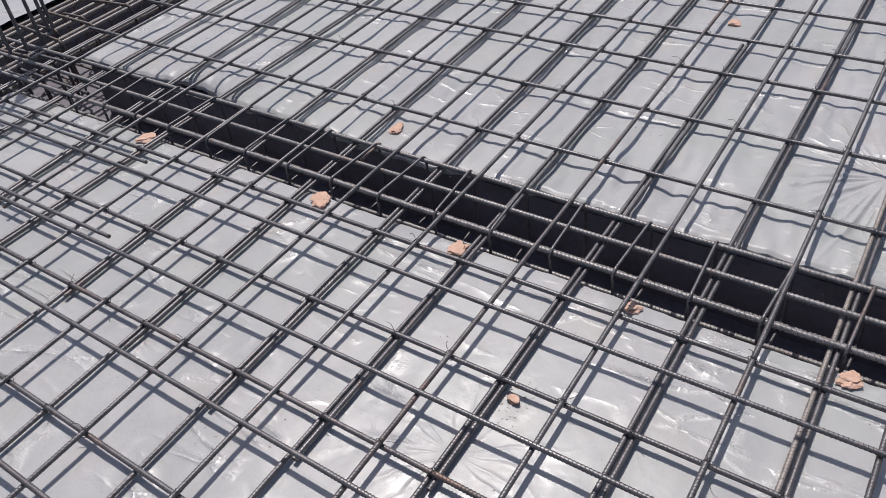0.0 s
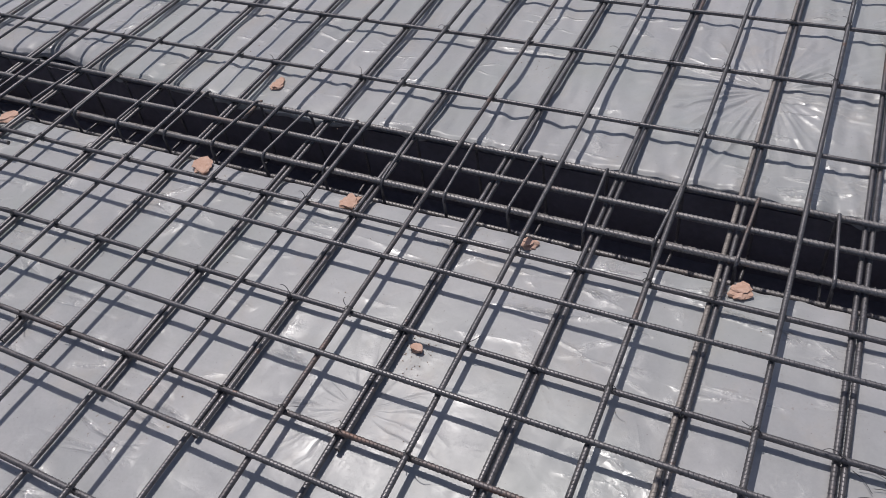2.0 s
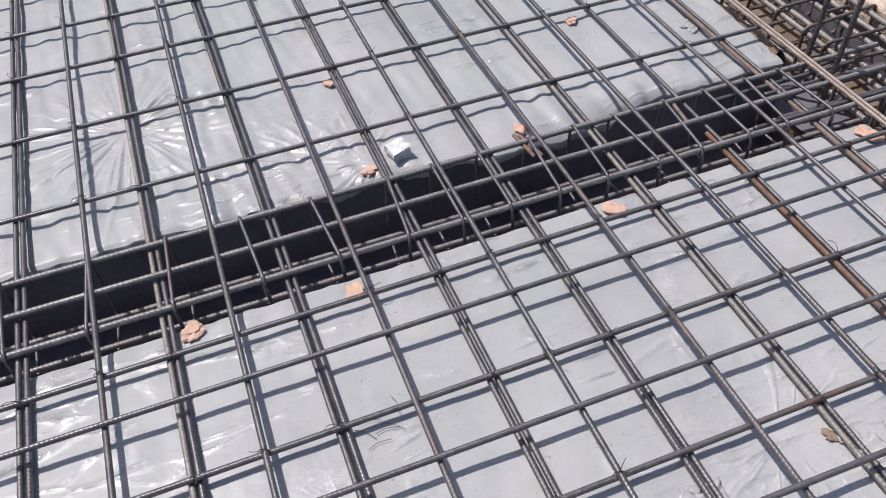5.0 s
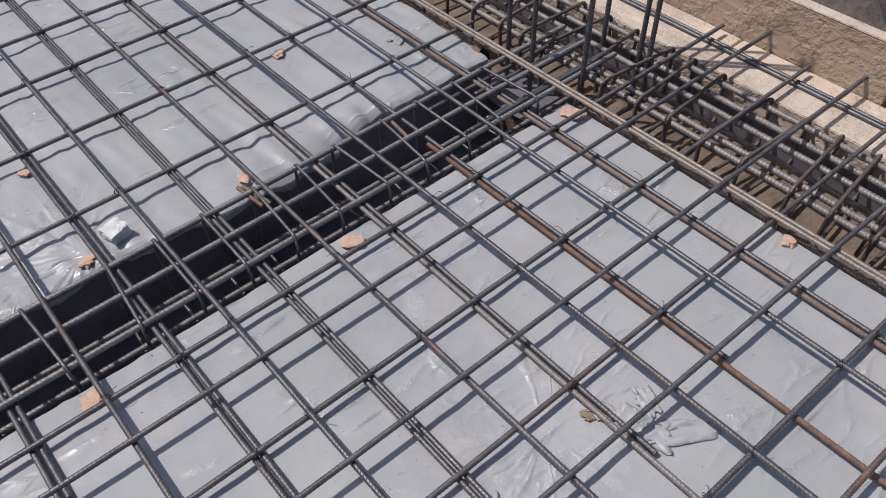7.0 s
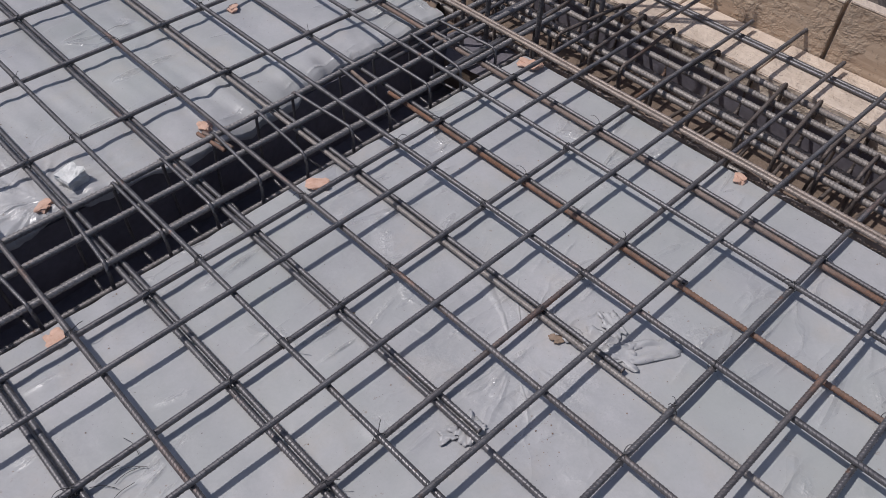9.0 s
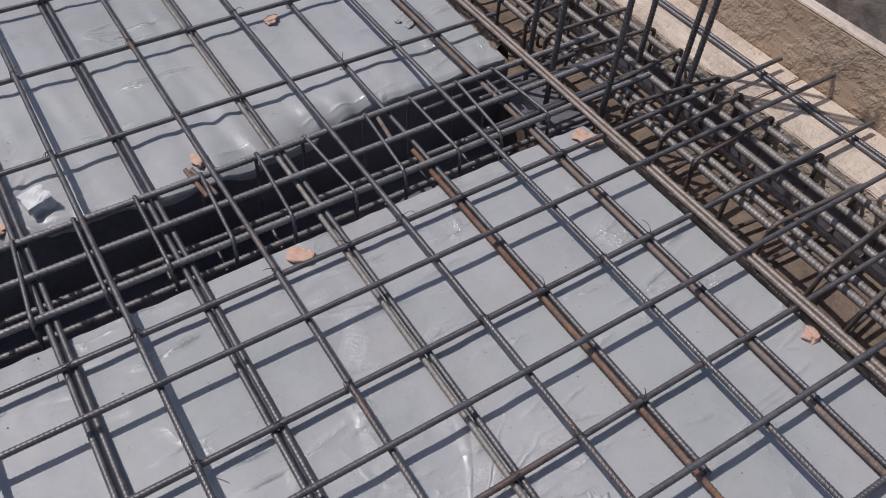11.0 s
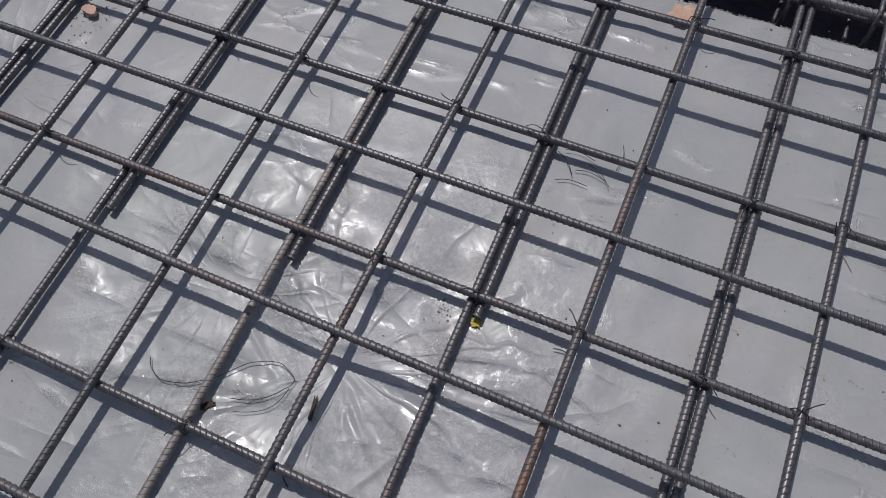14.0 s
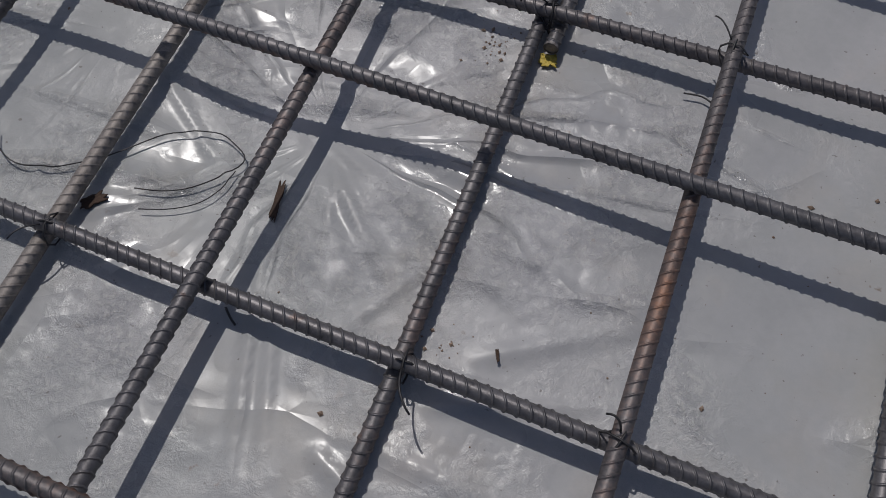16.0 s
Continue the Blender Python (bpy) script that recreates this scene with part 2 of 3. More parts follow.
def make_wood(name, dark, light, stain):
    m = Mat(name, 0.75, 0.0, 0.3)
    v = m.where((18, 1.6, 18), "Object", shift=(3, 9, 1))
    grain = m.noise(v, 3.0, 5, 0.6, 0.7)
    c = m.ramp(grain, (0.3, dark), (0.7, light))
    s = m.ramp(m.noise(m.where(space="World"), 6, 5, 0.7), (0.42, 0.0), (0.66, 0.85))
    lumps = m.noise(m.where(space="World"), 22, 5, 0.7)
    spots = m.ramp(m.noise(m.where(space="World"), 55, 3, 0.6), (0.62, 0.0), (0.70, 0.6))
    m.colour(m.mix(spots, m.mix(s, c, stain), tuple(0.55 * q for q in stain)))
    m.bump(grain, 0.4, 0.002)
    m.bump(m.math("MULTIPLY", lumps, s), 0.9, 0.022)
    return m.m


PLY = make_wood("pale_shuttering_board", (0.55, 0.445, 0.355), (0.69, 0.585, 0.49), (0.47, 0.375, 0.30))
PLANK = make_wood("dirty_brown_plank", (0.38, 0.265, 0.18), (0.56, 0.425, 0.31), (0.42, 0.33, 0.25))


# ---- mesh helpers ----
def mesh_of(name, verts, faces, smooth=True, normals=None):
    me = bpy.data.meshes.new(name)
    me.from_pydata([tuple(v) for v in verts], [], [tuple(f) for f in faces])
    me.polygons.foreach_set("use_smooth", [smooth] * len(me.polygons))
    me.update()
    if normals:
        me.normals_split_custom_set_from_vertices(normals)
    return me


def put(name, me, material, parent=None, m=None, label=""):
    ob = new(name, me)
    if not me.materials:
        me.materials.append(material)
    if parent:
        ob.parent = parent
    if m is not None:
        ob.matrix_basis = m
    if label:
        ob["label"] = label
    return ob


RIB_PITCH = 0.0090


def bar_path_mesh(name, pts, r, pitch=RIB_PITCH, sides=8, rib=0.17, crisp=False, roll=0.0):
    """A deformed bar swept along a polyline, with skewed crescent ribs, two long ridges and cut ends."""
    pts = [Vector(p) for p in pts]
    seg = [(b - a).length for a, b in zip(pts, pts[1:])]
    total = sum(seg)
    count = max(2, int(total / pitch))
    steps = []
    for k in range(count):
        profile = ((0.66, 0), (0.75, 1), (0.90, 1), (0.98, 0)) if crisp else ((0.0, 0), (0.58, 0), (0.79, 1))
        steps += [(total * (k + f) / count, up_here) for f, up_here in profile]
    steps.append((total, 0))
    if crisp:
        steps.insert(0, (0.0, 0))
    ring = []
    for j in range(sides):
        a = 2 * math.pi * (j + (0.0 if crisp else 0.5)) / sides
        across = abs(math.cos(a)) ** 0.6 if crisp else abs(math.sin(a + 0.6)) ** 0.5
        ridge = 0.09 if crisp and abs(math.cos(a)) < 0.1 else 0.0
        ring.append((a + roll, math.sin(a), rib * across, ridge))
    verts, faces, normals = [], [], []
    up = Vector((0, 0, 1))
    i, start = 0, 0.0
    for n, (s, is_rib) in enumerate(steps):
        while i < len(seg) - 1 and s - start > seg[i]:
            start += seg[i]
            i += 1
        p = pts[i].lerp(pts[i + 1], (s - start) / seg[i])
        d = (pts[i + 1] - pts[i]).normalized()
        side = d.cross(up)
        if side.length < 0.05:
            side = d.cross(Vector((0, 1, 0)))
        side.normalize()
        top = side.cross(d)
        end = n in (0, len(steps) - 1)
        for a, lean, swell, ridge in ring:
            rr = r * (0.92 + ridge + (swell if is_rib else 0.0))
            off = 0.0 if end else 0.5 * pitch * lean
            face = side * math.sin(a) + top * math.cos(a)
            if is_rib:
                face += d * (0.0 if not crisp else -1.0 if n + 1 < len(steps) and steps[n + 1][1] else 1.0)
            normals.append(face.normalized())
            verts.append(p + d * off + side * (rr * math.sin(a)) + top * (rr * math.cos(a)))
    for k in range(len(steps) - 1):
        for j in range(sides):
            a, b = k * sides + j, k * sides + (j + 1) % sides
            faces.append((a, b, b + sides, a + sides))
    faces.append(tuple(range(sides))[::-1])
    faces.append(tuple((len(steps) - 1) * sides + j for j in range(sides)))
    return mesh_of(name, verts, faces, True, normals if crisp else None)


def sweep(name, pts, r, sides=5):
    """A plain thin tube along a polyline."""
    pts = [Vector(p) for p in pts]
    verts, faces = [], []
    for k, p in enumerate(pts):
        d = (pts[min(k + 1, len(pts) - 1)] - pts[max(k - 1, 0)]).normalized()
        side = d.cross(Vector((0.13, 0.2, 1)))
        if side.length < 0.05:
            side = d.cross(Vector((1, 0.1, 0)))
        side.normalize()
        top = side.cross(d)
        for j in range(sides):
            a = 2 * math.pi * j / sides
            verts.append(p + side * (r * math.sin(a)) + top * (r * math.cos(a)))
    for k in range(len(pts) - 1):
        for j in range(sides):
            a, b = k * sides + j, k * sides + (j + 1) % sides
            faces.append((a, b, b + sides, a + sides))
    faces.append(tuple(range(sides))[::-1])
    faces.append(tuple((len(pts) - 1) * sides + j for j in range(sides)))
    return mesh_of(name, verts, faces)


def box_mesh(name, x0, y0, z0, x1, y1, z1, bevel=0.003):
    bm = bmesh.new()
    bmesh.ops.create_cube(bm, size=1)
    for v in bm.verts:
        v.co = Vector((x0 + (v.co.x + 0.5) * (x1 - x0), y0 + (v.co.y + 0.5) * (y1 - y0), z0 + (v.co.z + 0.5) * (z1 - z0)))
    if bevel:
        bmesh.ops.bevel(bm, geom=bm.edges[:], offset=bevel, segments=2, affect="EDGES")
    me = bpy.data.meshes.new(name)
    bm.to_mesh(me)
    bm.free()
    return me


# ---- plan ----
R = 0.0068                                   # bar radius
Z_LOW, Z_B, Z_S, Z_A = 0.0222, 0.0356, 0.0490, 0.0624    # the four layers of the mat
X_WEST, X_EAST = -3.16, 1.975                # edges of the sheeted slab
Y_NEAR, Y_FAR = 0.505, 0.838                 # edges of the beam trench
Y_SOUTH, Y_NORTH = -2.6, 4.6
Y_BARS, Y_TOP = -1.65, 3.5                   # ends of the bars across
DEPTH = 0.36


# ---- ground and sheeting ----
def ground():
    verts, faces = [], []
    rings = (0.0, 3.0, 6.0, 12.0, 40.0, 150.0, 900.0)
    n = 36
    for r in rings[1:]:
        for k in range(n):
            a = 2 * math.pi * k / n
            verts.append((r * math.cos(a), r * math.sin(a), -DEPTH - 0.02))
    verts.append((0, 0, -DEPTH - 0.02))
    for i in range(len(rings) - 2):
        for k in range(n):
            a, b = i * n + k, i * n + (k + 1) % n
            faces.append((a, a + n, b + n, b))
    for k in range(n):
        faces.append((len(verts) - 1, k, (k + 1) % n))
    tagged(put("ground", mesh_of("ground", verts, faces), EARTH), "bare brown earth of the building plot", "ground", kind="structure")


def fold_lines(cx, cy, a0, a1, count, seed, reach=1.0):
    """Sharp folds that run out from a pinched spot: start, direction, length, height, half width."""
    r = random.Random(seed)
    out = []
    for k in range(count):
        a = radians(a0 + (a1 - a0) * (k + r.uniform(0.1, 0.9)) / count)
        near, length = reach * r.uniform(0.03, 0.16), reach * r.uniform(0.08, 0.24)
        out.append((cx + near * math.cos(a), cy + near * math.sin(a), math.cos(a + r.uniform(-0.12, 0.12)), math.sin(a + r.uniform(-0.12, 0.12)), length, r.uniform(0.0018, 0.0050), r.uniform(0.007, 0.016)))
    return out


NORTH_FOLDS = fold_lines(-0.01, 1.30, -125, -15, 14, 3, 1.5) + fold_lines(0.60, 0.86, 95, 172, 14, 7, 1.6) + fold_lines(-0.01, 1.31, 20, 170, 6, 9)
FOLDS = fold_lines(0.13, -0.33, -82, 14, 15, 5) + fold_lines(0.20, -0.56, -60, 60, 7, 8) + fold_lines(-0.05, -0.30, -100, 60, 7, 11)


def lump(x, y, amp):
    """Height of the film over the levelled fill."""
    v = Vector((x * 1.7, y * 1.7, 3.1))
    w = Vector((x * 7.0 + 0.8 * y, y * 5.0, 7.7))
    u = Vector((x * 17, y * 12, 1.2))
    z = amp * (0.45 * noise.noise(v) + 0.5 * noise.noise(w) + 0.2 * noise.noise(u))
    if y < 0.6:
        z += 0.011 - 0.014 * math.exp(-((x - 0.12) ** 2 + (y + 0.36) ** 2) / 0.012)
    z += 0.25 * amp * noise.noise(Vector((x * 21, y * 3.5, 6.6)))
    if y > 0.7:
        z += 0.0075 * noise.noise(Vector((x * 27 + 4 * y, y * 6, 2.2))) * (0.6 + 0.8 * noise.noise(Vector((x * 2.5, y * 2.5, 9.1))))
    if z > 0.004:       # the bars hold it down
        z = 0.004 + (z - 0.004) / (1 + (z - 0.004) / 0.011)
    if -0.5 < x < 0.75 and (-0.85 < y < 0.0 or 0.8 < y < 1.6):
        for px, py, dx, dy, length, high, wide in FOLDS if y < 0 else NORTH_FOLDS:
            along, off = (x - px) * dx + (y - py) * dy, abs((y - py) * dx - (x - px) * dy)
            if 0 < along < length and off < wide:
                z += high * (1 - off / wide) ** 1.4 * math.sin(math.pi * (along / length) ** 0.6)
    for cx, cy, reach, turns in ((-0.01, 1.31, 0.50, 13.0), (0.60, 0.90, 0.28, 10.0)):     # pleats that fan out from a pinched spot
        dx, dy = x - cx, y - cy
        r = math.hypot(dx, dy)
        if 0.01 < r < reach:
            a = math.atan2(dy, dx)
            z += 0.009 * noise.noise(Vector((math.cos(a) * turns, math.sin(a) * turns, cx))) * min(1.0, r / 0.08) * (1 - r / reach)
    return z


HEM = [(-3.1, 0.0), (-2.73, 0.012), (-2.5, 0.055), (-2.19, 0.0), (-1.78, -0.014), (-1.28, -0.034), (-1.0, -0.006), (-0.6, -0.004), (-0.3, 0.004), (0.0, 0.0),
       (0.41, -0.018), (0.7, -0.012), (0.95, -0.04), (1.05, -0.038), (1.21, -0.022), (1.36, 0.010), (1.5, 0.034), (1.63, 0.023), (1.73, 0.012), (2.0, 0.016)]


def hem_at(x):
    """How far the northern film stops short of the trench, or hangs into it."""
    for (xa, a), (xb, b) in zip(HEM, HEM[1:]):
        if x <= xb:
            return a + (b - a) * max(0.0, (x - xa) / (xb - xa))
    return HEM[-1][1]


def film(name, x0, x1, y0, y1, amp, step, lip_low, lip_high, label, skin, close=None):
    """A sheet laid over fill. Its edges towards the trench roll over the fill and hang down a little, pleated."""
    def spaced(lo, hi, fine):
        """Places along one side, closer together within the stretch that is fine."""
        at = [lo]
        while at[-1] < hi - 1e-6:
            at.append(min(hi, at[-1] + (0.0042 if fine and fine[0] < at[-1] < fine[1] else step)))
        return at

    xs, ys = spaced(x0, x1, close and close[:2]), spaced(y0, y1, close and close[2:])
    nx, ny = len(xs) - 1, len(ys) - 1
    verts, faces = [], []
    edge = {}
    for y_row in ys:
        for x in xs:
            y = y_row
            z = lump(x, y, amp)
            for near, lip, way in ((y - y0, lip_low, 1), (y1 - y, lip_high, -1)):
                if lip and near < 0.6:
                    fan = x * 24 + 9 * near * math.sin(2.1 * x + 0.4)
                    z += 0.005 * lip * noise.noise(Vector((fan, near * 2.5, 5.0))) * math.exp(-near / 0.16)
                    slip = 0.004 * noise.noise(Vector((x * 3.3, 4.0, 2.0))) + 0.004 * noise.noise(Vector((x * 14, 1.0, 9.0)))
                    if lip == 1.0:
                        slip += hem_at(x) + 0.006 * noise.noise(Vector((x * 9, 2.0, 3.0)))
                        loose = math.exp(-((x - 1.33) / 0.30) ** 2) + 0.6 * math.exp(-((x + 2.4) / 0.35) ** 2)
                        z += 0.026 * loose * noise.noise(Vector((x * 17 + 3.5 * near, near * 2.0, 8.0))) * math.exp(-near / 0.13)
                        z -= 0.030 * loose * max(0.0, 1 - near / 0.09) ** 2
                    y += way * lip * slip * max(0.0, 1 - near / 0.3)
                    z -= 0.006 * max(0.0, 1 - near / 0.014)
                    if near < 1e-6:
                        edge.setdefault(way, []).append((x, y, z))
            verts.append((x, y, z))
    for j in range(ny):
        for i in range(nx):
            a = j * (nx + 1) + i
            faces.append((a, a + 1, a + nx + 2, a + nx + 1))
    for way, line in edge.items():      # the hem that hangs over the edge of the fill
        for k, (out, down) in enumerate(((0.0, 0.0), (0.003, 0.005), (0.004, 0.011), (0.001, 0.020))):
            base = len(verts)
            for x, y, z in line:
                fold = 0.005 * noise.noise(Vector((x * 30, down * 20, 2.0))) * (down > 0)
                verts.append((x, y - way * (out + fold), z - down * (1 + 0.9 * noise.noise(Vector((x * 9, 0, 6))))))
            if k:
                for i in range(len(line) - 1):
                    a, b = base - len(line) + i, base + i
                    faces.append((a, a + 1, b + 1, b) if way < 0 else (a + 1, a, b, b + 1))
    return tagged(put(name, mesh_of(name, verts, faces), skin), label, "plastic sheet", kind="structure")


ground()
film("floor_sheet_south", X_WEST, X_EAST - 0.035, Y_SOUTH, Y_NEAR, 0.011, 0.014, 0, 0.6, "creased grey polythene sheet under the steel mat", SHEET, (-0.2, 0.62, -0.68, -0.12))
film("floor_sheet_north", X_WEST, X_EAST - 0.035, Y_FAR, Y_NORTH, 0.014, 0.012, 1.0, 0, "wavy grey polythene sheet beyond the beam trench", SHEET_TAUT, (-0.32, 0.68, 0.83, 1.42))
film("floor_sheet_west", -7.0, -3.86, Y_SOUTH, Y_NORTH, 0.010, 0.06, 0, 0, "grey polythene sheet beyond the edge beam", SHEET_TAUT)


def fill_block(name, x0, x1, y0, y1):
    tagged(put(name, box_mesh(name, x0, y0, -DEPTH - 0.03, x1, y1, -0.052, 0.004), BLACK),
           "black polythene lining over the levelled fill", "lining", kind="structure")


fill_block("fill_south", X_WEST + 0.008, X_EAST - 0.008, Y_SOUTH, Y_NEAR - 0.018)
fill_block("fill_north", X_WEST + 0.008, X_EAST - 0.008, Y_FAR + 0.018, Y_NORTH)
fill_block("fill_west", -7.0, -3.88, Y_SOUTH, Y_NORTH)


def trench_floor(name, x0, x1, y0, y1, z, material, label):
    nx, ny = max(4, int((x1 - x0) / 0.05)), max(4, int((y1 - y0) / 0.05))
    verts = [(x0 + (x1 - x0) * i / nx, y0 + (y1 - y0) * j / ny, z + 0.012 * noise.noise(Vector((i * 0.4, j * 0.4, z))))
             for j in range(ny + 1) for i in range(nx + 1)]
    faces = [(j * (nx + 1) + i, j * (nx + 1) + i + 1, (j + 1) * (nx + 1) + i + 1, (j + 1) * (nx + 1) + i) for j in range(ny) for i in range(nx)]
    tagged(put(name, mesh_of(name, verts, faces), material), label, "trench floor", kind="structure")


trench_floor("trench_floor_middle", X_WEST, X_EAST, Y_NEAR - 0.02, Y_FAR + 0.02, -0.30, BLACK, "black polythene lining in the beam trench")
tagged(put("trench_step", box_mesh("trench_step", 1.955, Y_NEAR - 0.04, -0.38, 1.967, Y_FAR + 0.16, -0.175, 0.002), BED), "mortar step where the trenches meet", "step", kind="structure")
trench_floor("trench_floor_corner", X_EAST - 0.03, 2.14, Y_NEAR - 0.04, Y_FAR + 0.10, -0.172, BLACK, "black polythene lining where the trenches meet")
trench_floor("trench_floor_west", -3.90, X_WEST + 0.02, Y_SOUTH, Y_NORTH, -0.30, BLACK, "black polythene lining in the edge trench")
trench_floor("trench_floor_east", X_EAST - 0.02, 2.405, Y_SOUTH, Y_NORTH, -0.19, BED, "dusty mortar bed of the edge trench")



def crust(name, x0, x1, y0, y1):
    """A lumpy line of spilt mortar along the edge of the sheeting."""
    n, k = int((y1 - y0) / 0.012), 7
    verts, faces = [], []
    for j in range(n + 1):
        y = y0 + (y1 - y0) * j / n
        for i in range(k + 1):
            u = i / k
            x = x0 + (x1 - x0) * u + 0.014 * noise.noise(Vector((y * 13, 3.0, u))) + 0.006 * noise.noise(Vector((y * 50, u * 3, 1.0)))
            z = -0.060 + (0.066 + 0.016 * noise.noise(Vector((y * 16, u * 4, 5.0))) + 0.010 * noise.noise(Vector((y * 55, u * 9, 2.0)))) * math.sin(math.pi * min(1.0, 0.10 + u)) ** 0.35
            verts.append((x, y, z))
    for j in range(n):
        for i in range(k):
            a = j * (k + 1) + i
            faces.append((a, a + 1, a + k + 2, a + k + 1))
    tagged(put(name, mesh_of(name, verts, faces, False), MORTAR), "crusty brown mortar spilt along the sheet edge", "mortar", kind="structure")


crust("mortar_crust_south", 1.930, 1.992, Y_SOUTH, Y_NEAR - 0.03)
crust("mortar_crust_north", 1.930, 1.992, Y_FAR + 0.05, Y_NORTH)

# ---- steel mat ----
bar_meshes = {}


end_meshes = {}


def cut_end(along, r):
    """The sheared face of a bar, a little domed, with a burr round it."""
    if (along, r) not in end_meshes:
        rings = ((-0.0012, 0.93), (-0.0012, 1.00), (0.0, 0.97), (0.0008, 0.72), (0.0004, 0.3))
        verts, faces, n = [], [], 10
        for sign in (-1, 1):
            base = len(verts)
            for d, k in rings:
                for j in range(n):
                    a = 2 * math.pi * j / n
                    u, v, w = r * k * math.cos(a), r * k * math.sin(a), sign * d
                    verts.append({"x": (w, u, v), "y": (u, w, v), "z": (u, v, w)}[along])
            for i in range(len(rings) - 1):
                for j in range(n):
                    a, b = base + i * n + j, base + i * n + (j + 1) % n
                    faces.append((a, b, b + n, a + n))
            faces.append(tuple(base + (len(rings) - 1) * n + j for j in range(n)))
        end_meshes[(along, r)] = mesh_of("cut_end", verts, faces, False)
    return end_meshes[(along, r)]


def bar(name, length, pos, along, material, label, group, r=R, wob=0.0, crisp=False, roll=0):
    """One straight ribbed bar with its start at pos, along x or y (or z)."""
    key = (round(length, 2), along, material.name, r, crisp, roll)
    if key not in bar_meshes:
        d = {"x": Vector((1, 0, 0)), "y": Vector((0, 1, 0)), "z": Vector((0, 0, 1))}[along]
        me = bar_path_mesh(name, [(0, 0, 0), d * length], r, 0.0092 if crisp else 0.0128, 8, 0.16, crisp, radians(roll))
        me.materials.append(material)
        bar_meshes[key] = me
    ob = new(name, bar_meshes[key])
    ob.location = pos
    ob.rotation_euler = (0, 0, radians(wob)) if wob else (0, 0, 0)
    if label:
        tagged(ob, label, "rebar", group)
    for at in (0.0, length):
        put("cut_end", cut_end(along, r), STEEL_CUT, ob, pose(*[at * (axis == along) for axis in "xyz"]), "sheared bare end")
    return ob


A_ROWS = {0.281: 0.0, -0.032: -0.005, -0.312: -0.021, -0.668: -0.02, -0.98: 0.0, -1.3: 0.0}       # y at x = 0, and lean
B_ROWS = {0.418: 0.003, 0.112: 0.0, -0.180: -0.007, -0.506: -0.017, -0.83: 0.0, -1.14: 0.0}
FAR_ROWS = {0.998: -0.003, 1.328: 0.0, 1.650: 0.0, 1.915: 0.0, 2.21: 0.0, 2.51: 0.0, 2.82: 0.0}
ROLL = {0.281: 70, -0.032: 80, -0.312: 60, 0.112: 20, -0.180: 75, -0.506: -30, 0.998: 15}       # how each bar lies on its ribs
for rows, z, length, label in ((A_ROWS, Z_A, 5.98, "dark grey ribbed steel bar lying on top of the mat"), (B_ROWS, Z_B, 5.30, "dark ribbed steel bar in the middle of the mat"),
                               (FAR_ROWS, Z_B, 5.30, "dark ribbed steel bar over wavy sheeting")):
    for y, lean in rows.items():
        long = 5.89 if z == Z_B and -0.6 < y < 0.5 else length
        bar("rebar", long, (-3.30, y - 3.30 * lean, z), "x", STEEL_PATCHY if y in (-0.180, -0.668) else STEEL, label, "bars along the trench",
            wob=math.degrees(math.atan(lean)), crisp=-0.9 < y < 1.8, roll=ROLL.get(y, 40))

bar("rebar", 1.40, (-3.30, 0.012, Z_A), "x", STEEL, "short grey ribbed steel bar ending over the mat", "bars along the trench")
bar("rebar", 1.19, (-3.30, 0.326, Z_A), "x", STEEL, "short grey ribbed steel bar ending over the mat", "bars along the trench", wob=0.5)

SINGLE = {-19: -3.04, -17: -2.715, -15: -2.375, -13: -2.052, -11: -1.696, -9: -1.376, -7: -1.060, -5: -0.755, -3: -0.459, -1: -0.138, 1: 0.148, 3: 0.454, 5: 0.753, 7: 1.047, 9: 1.346, 11: 1.660}
SKEW = {1: 0.013, 3: 0.006, 9: -0.006, -4: 0.004, 0: 0.003, -16: -0.04, -14: 0.02, -12: -0.015, -10: -0.015, -8: -0.012}
PAIR = {-20: -3.2, -18: -2.88, -16: -2.50, -14: -2.250, -12: -1.868, -10: -1.548, -8: -1.204, -6: -0.918, -4: -0.614, -2: -0.300, 0: 0.008, 2: 0.299, 4: 0.626, 6: 0.901, 8: 1.212, 10: 1.504, 12: 1.800}
LAP_LOW = {-12: -0.20, -10: -0.246, -8: -0.28, -2: -0.255, 0: -0.225, 2: -0.208, 4: -0.344, 6: -0.296, 8: -0.402, 10: -0.36, 12: -1.0}
LAP_HIGH = {-4: 1.90, 10: 0.62}
BAR_LOW = {-15: -0.04}
rnd = random.Random(4)
